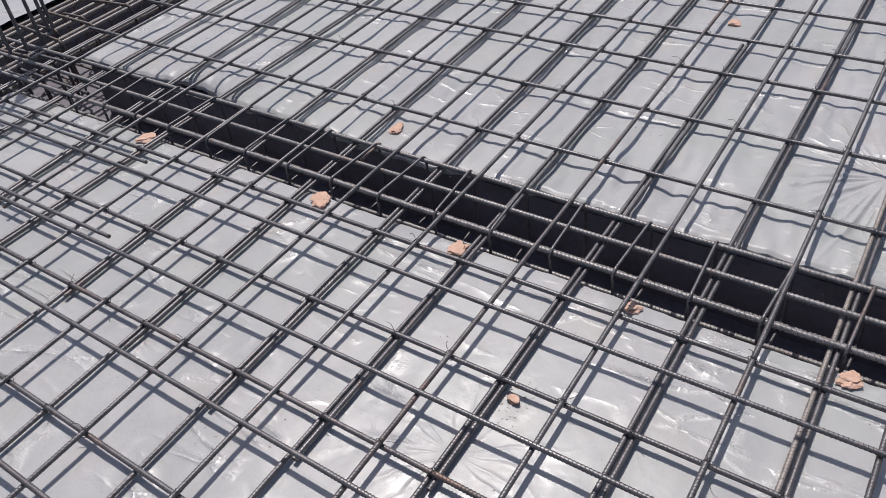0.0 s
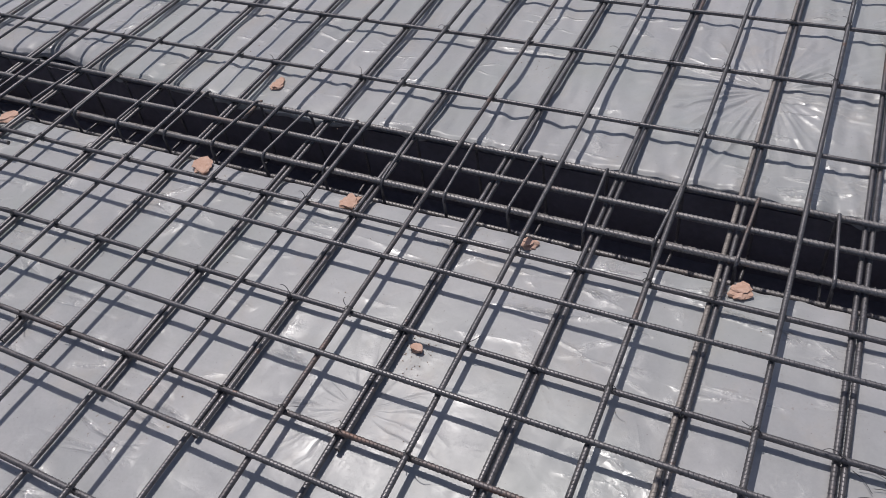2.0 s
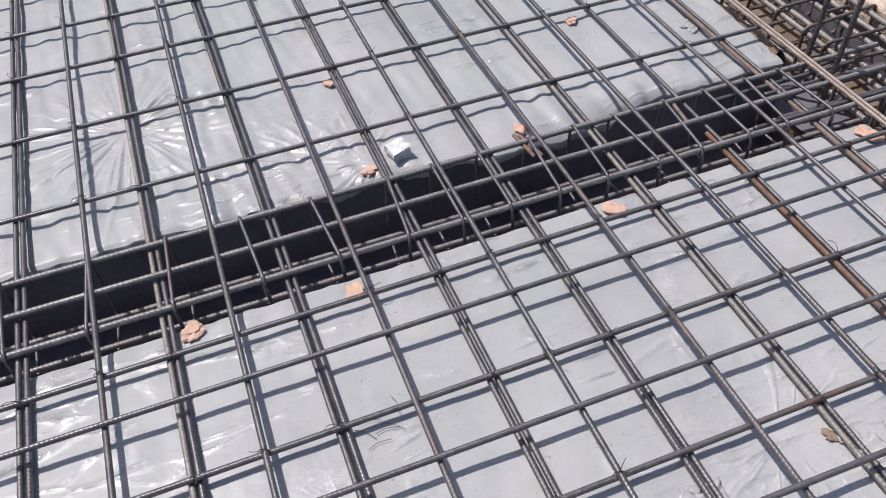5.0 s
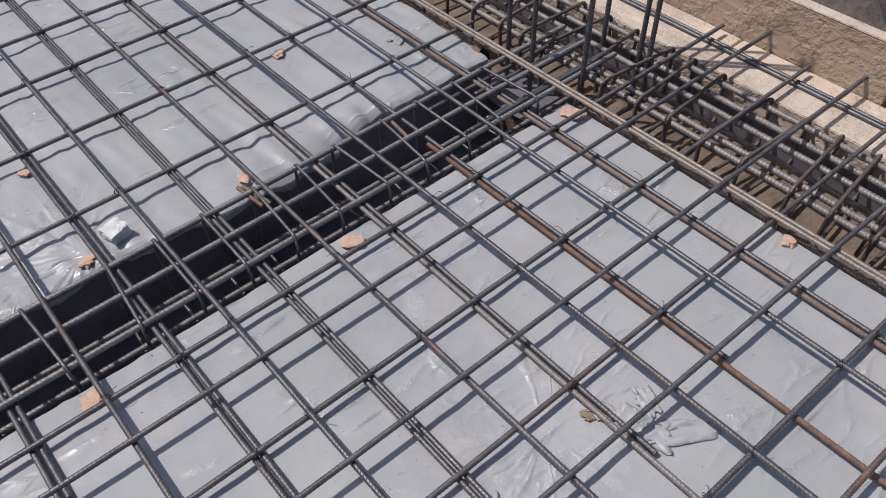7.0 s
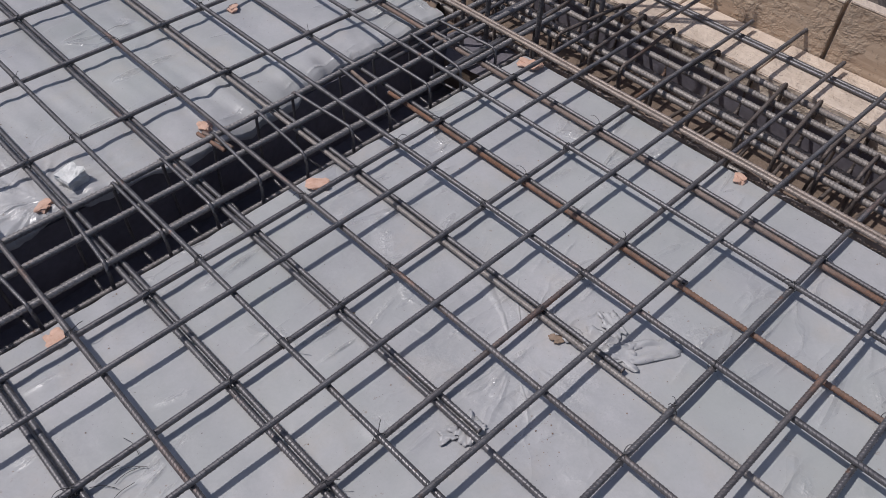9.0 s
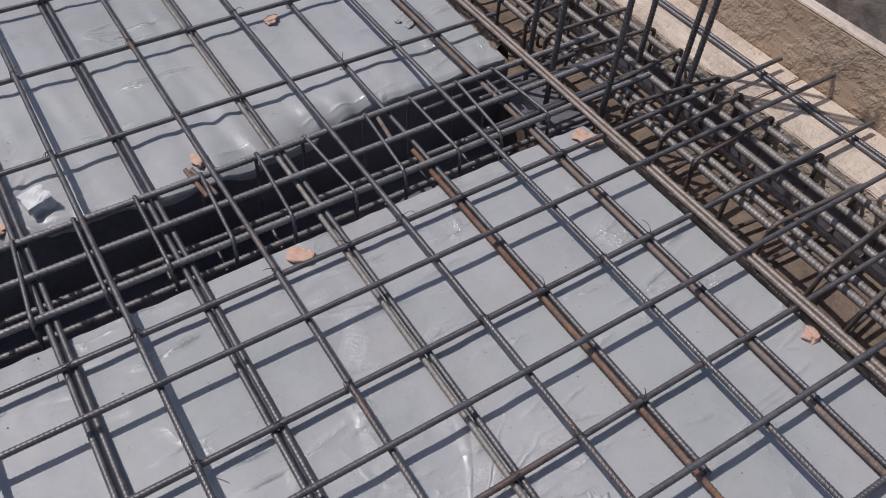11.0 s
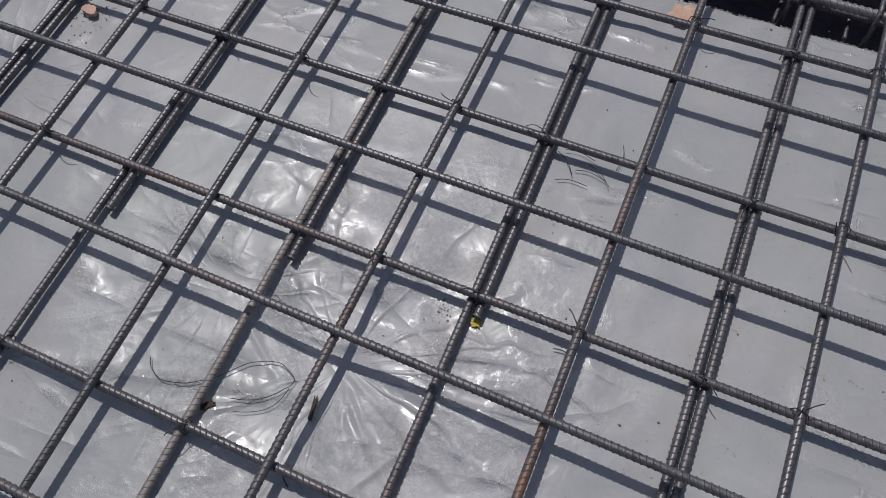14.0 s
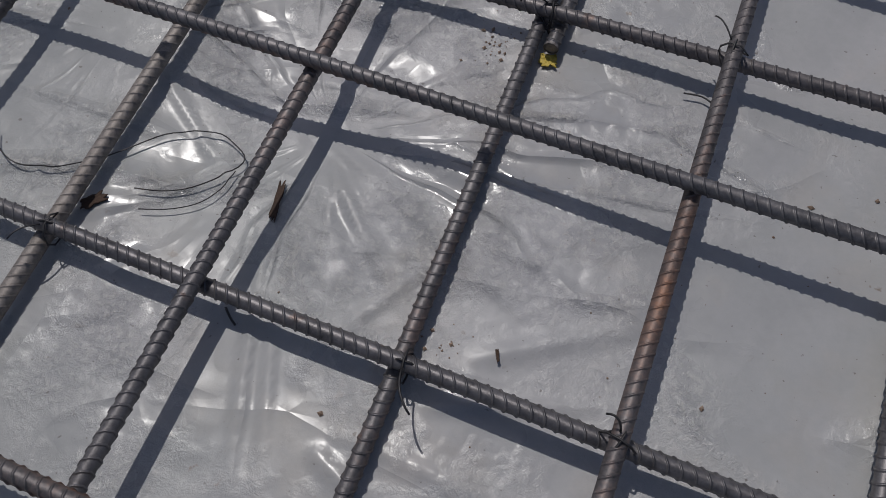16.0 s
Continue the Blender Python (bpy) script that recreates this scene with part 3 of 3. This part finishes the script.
for j in range(-20, 13):
    skew = SKEW.get(j, rnd.uniform(-0.003, 0.003))
    turn = -math.degrees(math.atan(skew))
    roll = (15, 70, -35, 40)[(j * 7 + 3) % 4]

    def x_at(x, y):
        return x + skew * (y - 0.28)

    if j % 2:
        x, start = SINGLE[j], BAR_LOW.get(j, Y_BARS)
        bar("rebar", Y_TOP - start, (x_at(x, start), start, Z_S), "y", STEEL_PATCHY if j in (3, 7, -5) else STEEL,
            "grey ribbed steel bar crossing the trench", "bars across the trench", wob=turn, crisp=j > -10, roll=roll)
    else:
        x = PAIR[j]
        low = LAP_LOW.get(j, -0.25 + rnd.uniform(-0.06, 0.06))
        high = LAP_HIGH.get(j, 2.3 + rnd.uniform(-0.2, 0.3))
        first = STEEL_DUSTY if j in (0, 8) else STEEL_RUST if j in (10, 12) else STEEL
        bar("rebar", high - Y_BARS, (x_at(x - 0.0084, Y_BARS), Y_BARS, Z_LOW), "y", first,
            "rust-brown ribbed steel bar lapped in a pair" if j in (10, 12) else "low ribbed steel bar lapped with its neighbour", "lapped bars across the trench", wob=turn, crisp=j > -7, roll=roll)
        bar("rebar", Y_TOP - low, (x_at(x + 0.0084, low), low, Z_LOW), "y", STEEL,
            "ribbed steel bar lapped in a pair", "lapped bars across the trench", wob=turn, crisp=j > -7, roll=roll + 30)


# ---- cages ----
def stirrup_points(w0, w1, z0, z1, hook=0.05, rad=0.02):
    """A closed link in the plane (across, up), with rounded corners and a hooked end."""
    pts = []
    for (cx, cz, a0) in ((w1 - rad, z1 - rad, 90), (w1 - rad, z0 + rad, 0), (w0 + rad, z0 + rad, -90), (w0 + rad, z1 - rad, -180)):
        for k in range(4):
            a = radians(a0 - 30 * k)
            pts.append((cx + rad * math.cos(a), cz + rad * math.sin(a)))
    pts.append(pts[0])
    pts.append((w1 - rad - hook * 0.0, z1 + 0.001))
    return pts


def beam_cage():
    cage = new("beam_cage")
    cage.location = (0, 0.655, 0)
    tagged(cage, "dark ribbed steel beam cage hung in a black trench", "rebar cage")
    long_bars = [(0.552, 0.038), (0.662, 0.040), (0.768, 0.038), (0.56, -0.16), (0.655, -0.15), (0.745, -0.15)]
    me = bar_path_mesh("main_bar", [(-3.75, 0, 0), (2.2, 0, 0)], 0.0082, 0.0118, 10, 0.20, True)
    me.materials.append(STEEL_CAGE)
    for y, z in long_bars:
        put("main_bar", me, STEEL, cage, pose(0, y - 0.655, z))
    pts = [(0, a, b) for a, b in stirrup_points(-0.117, 0.125, -0.172, 0.050)]
    st = bar_path_mesh("stirrup", pts, 0.0049, 0.009, 6)
    st.materials.append(STEEL)
    xs = [-0.333 - 0.19 * k for k in range(14)] + [-0.147, 0.04, 0.234, 0.417, 0.603, 0.738, 0.871, 1.01, 1.148, 1.287, 1.436, 1.577, 1.71, 1.84]
    r2 = random.Random(9)
    for x in sorted(xs):
        put("stirrup", st, STEEL, cage, pose(x, 0, 0, 0, r2.uniform(-3, 3), r2.uniform(-5, 5)))


    stub = bar_path_mesh("stub_bar", [(0, -0.05, 0.004), (0, 0.06, 0.0)], 0.006)
    stub.materials.append(STEEL_RUST)
    for x, y, turn in ((1.005, 0.10, 6), (1.022, 0.095, 10), (1.47, 0.06, -8), (-1.47, 0.08, 4)):
        put("stub_bar", stub, STEEL_RUST, cage, pose(x, y, 0.030, 0, 0, turn), "short rusty bar end")
    lap = bar_path_mesh("lap_bar", [(0, 0, 0), (0.5, 0, 0)], 0.0072)
    lap.materials.append(STEEL)
    for x, y, z in ((1.62, -0.075, 0.030), (1.70, -0.055, 0.018), (1.66, 0.025, 0.026), (1.75, 0.05, 0.022), (1.60, 0.085, 0.020), (-3.6, -0.07, 0.03), (-3.62, 0.02, 0.03), (-3.58, 0.07, 0.03), (-3.3, -0.03, 0.02)):
        put("lap_bar", lap, STEEL, cage, pose(x, y, z, 0, 0, r2.uniform(-2, 2)))


beam_cage()


def edge_cage(x0, bars, stirrup_w, name_label, y0, y1, pitch, z_top, z_low):
    cage = new("edge_beam_cage")
    cage.location = (x0, 0, 0)
    tagged(cage, name_label, "rebar cage")
    me = bar_path_mesh("main_bar", [(0, y0, 0), (0, y1, 0)], 0.0102, 0.0108, 10, 0.15, True, 0.3)
    me.materials.append(STEEL_DUSTY)
    for x, z in bars:
        put("main_bar", me, STEEL_DUSTY, cage, pose(x, 0, z))
    pts = [(a, 0, b) for a, b in stirrup_points(*stirrup_w, z_low, z_top)]
    st = bar_path_mesh("stirrup", pts, 0.0066, 0.010, 6)
    st.materials.append(STEEL_LINK)
    mid, half = (stirrup_w[0] + stirrup_w[1]) / 2, (stirrup_w[1] - stirrup_w[0]) / 5
    inner = bar_path_mesh("inner_stirrup", [(a, 0, b) for a, b in stirrup_points(mid - half, mid + half, z_low, z_top)], 0.0056, 0.010, 6)
    inner.materials.append(STEEL_LINK)
    r2 = random.Random(3)
    y = y0 + 0.05
    while y < y1:
        put("stirrup", st, STEEL, cage, pose(0, y, 0, r2.uniform(-4, 4), 0, r2.uniform(-6, 6)))
        if r2.random() < 0.4:
            put("inner_stirrup", inner, STEEL, cage, pose(r2.uniform(-0.02, 0.02), y + r2.uniform(0.02, 0.05), -0.004, r2.uniform(-5, 5), 0, r2.uniform(-6, 6)))
        y += pitch * r2.uniform(0.85, 1.15)
    return cage


edge_cage(2.25, [(-0.146, -0.004), (-0.109, 0.0), (-0.008, 0.0), (0.053, -0.002), (0.116, 0.002), (-0.12, -0.14), (0.10, -0.14)],
          (-0.162, 0.150), "heavy dusty ribbed steel cage of the edge beam", -1.6, 2.6, 0.125, 0.018, -0.155)
edge_cage(-3.5, [(-0.18, 0.03), (-0.13, 0.03), (-0.02, 0.03), (0.05, 0.03), (0.16, 0.03), (0.20, 0.03), (-0.16, -0.2), (0.17, -0.2)],
          (-0.2, 0.215), "dark ribbed steel cage of the far edge beam", -0.6, 3.4, 0.17, 0.045, -0.22)

# rails along the slab edge
bar("rebar", 6.0, (1.934, -2.2, Z_S), "y", STEEL_BROWN, "brown dusty ribbed edge bar lying across the mat ends", "edge bars", crisp=True, roll=65)
bar("rebar", 6.0, (1.949, -2.35, Z_S), "y", STEEL_BROWN, "brown dusty ribbed edge bar lying across the mat ends", "edge bars", crisp=True, roll=65)
bar("rebar", 4.5, (2.519, -1.6, 0.0075), "y", STEEL, "ribbed bar lying along the shuttering board", "edge bars", crisp=True, roll=20)
bar("rebar", 4.5, (2.535, -1.9, 0.0075), "y", STEEL, "ribbed bar lying along the shuttering board", "edge bars", crisp=True, roll=20)


# ---- column starters ----
def starters(cx, cy, spots, height):
    g = new("column_starter")
    g.location = (cx, cy, -0.3)
    tagged(g, "upright ribbed column starter bars tied into the edge cage", "rebar cage")
    me = bar_path_mesh("upright_bar", [(0, 0, 0), (0, 0, height)], 0.0088, 0.012)
    me.materials.append(STEEL)
    for x, y in spots:
        put("upright_bar", me, STEEL, g, pose(x, y, 0))


starters(2.2, 0.7, [(-0.165, -0.165), (-0.20, 0.015), (-0.16, 0.16), (0.065, -0.05), (0.090, -0.18), (0.095, -0.213)], 1.3)
starters(-3.45, 0.8, [(0.03, -0.12), (0.06, -0.06), (0.04, 0.03), (-0.01, 0.13), (0.0, 0.10), (-0.12, -0.08)], 1.5)


# ---- shuttering ----
def board(name, x0, y0, z0, x1, y1, z1, material, label, category):
    cx, cy = (x0 + x1) / 2, (y0 + y1) / 2
    me = box_mesh(name, x0 - cx, y0 - cy, 0, x1 - cx, y1 - cy, z1 - z0, 0.003)
    ob = tagged(put(name, me, material, None, pose(cx, cy, z0)), label, category, "shuttering boards")
    if material == PLANK:
        cap = box_mesh("sawn_top", x0 - cx + 0.001, y0 - cy + 0.001, 0, x1 - cx - 0.001, y1 - cy - 0.001, 0.006, 0.002)
        put("sawn_top", cap, PLY, ob, pose(0, 0, z1 - z0 - 0.001), "pale sawn top edge")


ys = [-2.6, -1.3, -0.125, 1.05, 2.3, 3.5, 4.5]
for k, (a, b) in enumerate(zip(ys, ys[1:])):
    board("side_board", 2.625, a + 0.006, -0.38, 2.670, b - 0.006, 0.182 + 0.010 * (k % 2), PLANK, "dirty brown side board of the shuttering with a pale sawn top", "board")
ys = [-2.6, -1.75, -0.62, -0.02, 0.36, 1.1, 2.3, 3.4, 4.5]
for a, b in zip(ys, ys[1:]):
    board("base_board", 2.41, a + 0.003, -0.38, 2.622, b - 0.003, 0.0, PLY, "pale tan shuttering board under the edge bars", "board")
tagged(put("edge_lining", box_mesh("edge_lining", 2.396, Y_SOUTH, -0.37, 2.402, Y_NORTH, -0.075, 0.001), BLACK), "black polythene strip against the shuttering", "lining", kind="structure")


def rubble(name, x0, x1, y0, y1, z0, label):
    n = 40
    verts = [(x0 + (x1 - x0) * i / n, y0 + (y1 - y0) * j / (2 * n),
              z0 + 0.10 * noise.noise(Vector((i * 0.55, j * 0.5, 1))) + 0.05 * noise.noise(Vector((i * 1.7, j * 1.6, 4)))) for j in range(2 * n + 1) for i in range(n + 1)]
    faces = [(j * (n + 1) + i, j * (n + 1) + i + 1, (j + 1) * (n + 1) + i + 1, (j + 1) * (n + 1) + i) for j in range(2 * n) for i in range(n)]
    tagged(put(name, mesh_of(name, verts, faces, False), DARK_EARTH), label, "rubble", kind="stuff")


rubble("rubble_bank", 2.72, 5.5, -2.6, 4.6, -0.15, "dark lumpy earth and rubble outside the shuttering")


# ---- loose pieces ----
def chip_mesh(name, seed, sx, sy, sz, cuts=2):
    bm = bmesh.new()
    bmesh.ops.create_icosphere(bm, subdivisions=cuts, radius=0.5)
    off = Vector((seed * 7.3, seed * 3.1, 1.7))
    for v in bm.verts:
        p = v.co.copy()
        f = 0.75 + 0.55 * noise.noise(p * 2.2 + off) + 0.25 * noise.noise(p * 6 + off)
        q = p * f
        q.z = max(-0.42, min(0.42, q.z * 1.6))
        v.co = Vector((q.x * sx, q.y * sy, (q.z + 0.42) * sz / 0.84))
    me = bpy.data.meshes.new(name)
    bm.to_mesh(me)
    bm.free()
    return me


CHIPS = [(-0.452, 0.478, 0.05), (0.060, 0.484, 0.07), (0.430, 0.460, 0.062), (1.122, 0.462, 0.07), (0.592, 0.856, 0.05), (1.924, -0.25, 0.042),
         (1.905, 0.455, 0.075), (-1.470, 0.474, 0.08), (-2.300, 0.484, 0.08), (-0.965, 0.474, 0.07), (-0.705, 2.10, 0.06), (0.597, 1.281, 0.035),
         (1.434, 1.304, 0.050), (1.045, 0.862, 0.055), (-1.50, 0.925, 0.07), (-0.571, 0.087, 0.034)]
for k, (x, y, s) in enumerate(CHIPS):
    me = chip_mesh("brick_chip", k, s * 1.1, s * 0.9, 0.014, 3)
    tagged(put("brick_chip", me, BRICK, None, pose(x, y, lump(x, y, 0.014 if y > 0.8 else 0.011) - 0.001, 0, 0, 47 * k)), "broken orange-red brick chip propping the mat", "brick", "brick chips")
def block_mesh(name, seed, sx, sy, sz):
    bm = bmesh.new()
    bmesh.ops.create_cube(bm, size=1)
    bmesh.ops.subdivide_edges(bm, edges=bm.edges[:], cuts=7, use_grid_fill=True)
    for v in bm.verts:
        k = 1 + 0.22 * noise.noise(v.co * 2.2 + Vector((seed, 0, 0))) + 0.10 * noise.noise(v.co * 7)
        v.co = Vector((v.co.x * sx * k, v.co.y * sy * k, (v.co.z * k + 0.5) * sz))
    me = bpy.data.meshes.new(name)
    bm.to_mesh(me)
    bm.free()
    return me


tagged(put("concrete_chip", block_mesh("concrete_chip", 31, 0.055, 0.048, 0.036), STONE, None, pose(0.688, 0.895, -0.002, 4, -5, 14)),
       "pale grey broken concrete block on the sheet by the trench", "stone")


# ---- tie wires ----
def tie_mesh(seed):
    """A double loop of thin wire round a crossing, with two twisted tails."""
    r = random.Random(seed)
    pts = []
    for k in range(17):
        a = 2 * math.pi * k / 8.5
        u = 0.0135 * math.cos(a)
        pts.append((u * (0.75 if k < 9 else 0.55), u * (0.6 if k < 9 else -0.75), 0.0155 * math.sin(a)))
    a0, bend = r.uniform(0, 6.28), r.uniform(-0.25, 0.25)
    n, length = 7, r.uniform(0.014, 0.040)
    tail, x, y = [], 0.005 * math.cos(a0), 0.005 * math.sin(a0)
    for k in range(n + 1):
        tail.append((x, y, 0.0145 + 0.008 * math.sin(2.4 * k / n)))
        x += length / n * math.cos(a0 + bend * k)
        y += length / n * math.sin(a0 + bend * k)
    a = sweep("tie_wire", pts, 0.0009, 4)
    b = sweep("tie_tail", tail, 0.0008, 4)
    va = [v.co.copy() for v in a.vertices] + [v.co.copy() for v in b.vertices]
    off = len(a.vertices)
    fa = [tuple(p.vertices) for p in a.polygons] + [tuple(i + off for i in p.vertices) for p in b.polygons]
    bpy.data.meshes.remove(a)
    bpy.data.meshes.remove(b)
    me = mesh_of("tie_wire", va, fa)
    me.materials.append(WIRE)
    return me


TIES = [tie_mesh(k) for k in range(6)]
rt = random.Random(12)
for y0, lean in list(B_ROWS.items())[:5] + list(FAR_ROWS.items())[:4]:
    for j in range(-14, 13):
        skew = SKEW.get(j, 0.0)
        if rt.random() < 0.25:
            continue
        x = (SINGLE if j % 2 else PAIR)[j] + skew * (y0 - 0.28)
        y = y0 + lean * x
        z = (Z_B + Z_S) / 2 if j % 2 else (Z_B + Z_LOW) / 2
        ob = new("tie_wire", rt.choice(TIES))
        ob.matrix_basis = pose(x, y, z, rt.uniform(-8, 8), rt.uniform(-8, 8), rt.uniform(0, 360))
        tagged(ob, "thin dark wire tie twisted round crossing bars", "wire", "tie wires")

# ---- loose wire, scraps, torn film, crumbs ----
coil = [(-0.104, -0.438), (-0.093, -0.452), (-0.069, -0.461), (-0.039, -0.454), (-0.016, -0.44), (0.003, -0.426), (0.019, -0.406), (0.036, -0.388),
        (0.067, -0.374), (0.087, -0.378), (0.103, -0.389), (0.095, -0.407), (0.075, -0.428), (0.054, -0.44), (0.029, -0.448)]


def loose_wire(points, r, z=0.006, label="thin loose wire curled on the sheet"):
    pts = []
    ps = [Vector((x, y, 0)) for x, y in points]
    for k in range(len(ps) - 1):
        p0, p1, p2, p3 = ps[max(k - 1, 0)], ps[k], ps[k + 1], ps[min(k + 2, len(ps) - 1)]
        for m in range(4):
            t = m / 4
            p = 0.5 * ((2 * p1) + (p2 - p0) * t + (2 * p0 - 5 * p1 + 4 * p2 - p3) * t * t + (3 * p1 - p0 - 3 * p2 + p3) * t ** 3)
            p.z = z + lump(p.x, p.y, 0.011)
            pts.append(p)
    tagged(put("loose_wire", sweep("loose_wire", pts, r), WIRE), label, "wire", "loose wires")


loose_wire(coil, 0.0006)
loose_wire([(0.046, -0.462), (0.071, -0.451), (0.09, -0.437), (0.1, -0.416), (0.101, -0.399)], 0.0005)
loose_wire([(0.153, -0.513), (0.160, -0.519), (0.168, -0.524)], 0.0010)
loose_wire([(0.425, -0.209), (0.440, -0.207), (0.452, -0.212)], 0.0008)
for k in range(6):
    a = rt.uniform(0, 3.1)
    x, y = 0.376 + rt.uniform(-0.05, 0.05), 0.09 + rt.uniform(-0.03, 0.03)
    loose_wire([(x, y), (x + 0.03 * math.cos(a), y + 0.03 * math.sin(a)), (x + 0.055 * math.cos(a + 0.2), y + 0.055 * math.sin(a + 0.2))], 0.0006)


def flap(name, x, y, w, h, seed, material, label, category, curl=1.0, turn=0.0, group=""):
    """A small torn, curled piece with an uneven outline and a little thickness."""
    n = 12
    top = []
    for j in range(n + 1):
        for i in range(n + 1):
            u, v = i / n - 0.5, j / n - 0.5
            edge = 1 + 0.45 * noise.noise(Vector((u * 5, v * 5, seed)))
            z = curl * (0.35 * min(w, h) * (u * u + 0.4 * v) ** 2 + 0.30 * min(w, h) * abs(noise.noise(Vector((u * 4, v * 4, seed + 3)))))
            top.append((u * w * edge, v * h * edge, 0.003 + z))
    quads = [(j * (n + 1) + i, j * (n + 1) + i + 1, (j + 1) * (n + 1) + i + 1, (j + 1) * (n + 1) + i) for j in range(n) for i in range(n)]
    k = len(top)
    rim = [i for i in range(n + 1)] + [(j + 1) * (n + 1) + n for j in range(n)] + [n * (n + 1) + n - 1 - i for i in range(n)] + [(n - 1 - j) * (n + 1) for j in range(n - 1)]
    verts = top + [(a, b, c - 0.0008) for a, b, c in top]
    faces = quads + [tuple(q + k for q in f[::-1]) for f in quads] + [(b, a, a + k, b + k) for a, b in zip(rim, rim[1:] + rim[:1])]
    tagged(put(name, mesh_of(name, verts, faces), material, None, pose(x, y, lump(x, y, 0.011), 0, 0, turn)), label, category, group)


flap("dry_leaf", 0.146, -0.415, 0.0055, 0.034, 2, SCRAP, "dark curled dry leaf on the sheet", "leaf", 0.7, 10, "scraps")
flap("dry_leaf", 0.008, -0.468, 0.009, 0.020, 5, SCRAP, "small brown curled leaf beside a bar", "leaf", 0.7, -40, "scraps")
flap("twig", 0.355, -0.477, 0.0022, 0.010, 8, SCRAP, "small dry twig on the sheet", "twig", 2.0, 25, "scraps")
flap("dry_leaf", 1.205, -0.262, 0.052, 0.026, 6, MORTAR, "curled tan dry leaf beside a lapped bar", "leaf", 0.9, -25, "scraps")
flap("tape_scrap", 0.309, -0.214, 0.014, 0.012, 4, YELLOW, "dirty yellow tape scrap at a bar end", "tape", 1.0, 15, "scraps")
for k, (x, y, w, h, t) in enumerate([(1.295, -0.40, 0.16, 0.05, -35), (1.25, -0.345, 0.06, 0.12, 20), (1.305, -0.311, 0.07, 0.04, 60), (1.219, -0.271, 0.04, 0.06, 10),
                                     (0.90, -0.275, 0.06, 0.05, 0), (1.795, 1.134, 0.09, 0.05, 30), (0.875, -0.262, 0.03, 0.06, 70)]):
    flap("torn_film", x, y, w, h, 20 + k, SHEET, "torn curled flap of grey polythene film", "plastic scrap", 1.0, t, "torn film")


def crumbs(spots):
    verts, faces = [], []
    r = random.Random(21)
    for x, y, spread, count in spots:
        for _ in range(count):
            cx, cy, s = x + r.gauss(0, spread), y + r.gauss(0, spread), 0.0006 + 0.002 * r.random() ** 2.5
            base = len(verts)
            z = lump(cx, cy, 0.014 if cy > 0.8 else 0.011)
            for dx, dy, dz in ((1, 0, 0.3), (0, 1, 0.4), (-1, 0, 0.3), (0, -1, 0.3), (0, 0, 1), (0, 0, -0.3)):
                verts.append((cx + s * dx * r.uniform(0.6, 1.3), cy + s * dy * r.uniform(0.6, 1.3), z + s * dz))
            for a, b in ((0, 1), (1, 2), (2, 3), (3, 0)):
                faces += [(base + a, base + b, base + 4), (base + b, base + a, base + 5)]
    tagged(put("crumbs", mesh_of("crumbs", verts, faces, False), MORTAR), "crumbs of earth and brick strewn on the sheet", "debris", kind="stuff")


crumbs([(-0.574, 0.093, 0.030, 160), (-0.668, 1.224, 0.03, 30), (0.989, -0.368, 0.03, 40), (0.261, -0.209, 0.012, 40), (0.315, -0.483, 0.008, 14), (0.6, -0.4, 0.15, 40),
        (-0.72, 1.32, 0.04, 30), (0.3, 0.3, 0.6, 90), (1.3, -0.35, 0.12, 60), (-1.0, 0.2, 0.6, 90), (0.5, 1.3, 0.6, 80), (-0.3, 1.8, 0.6, 60), (1.2, 0.2, 0.4, 60)])
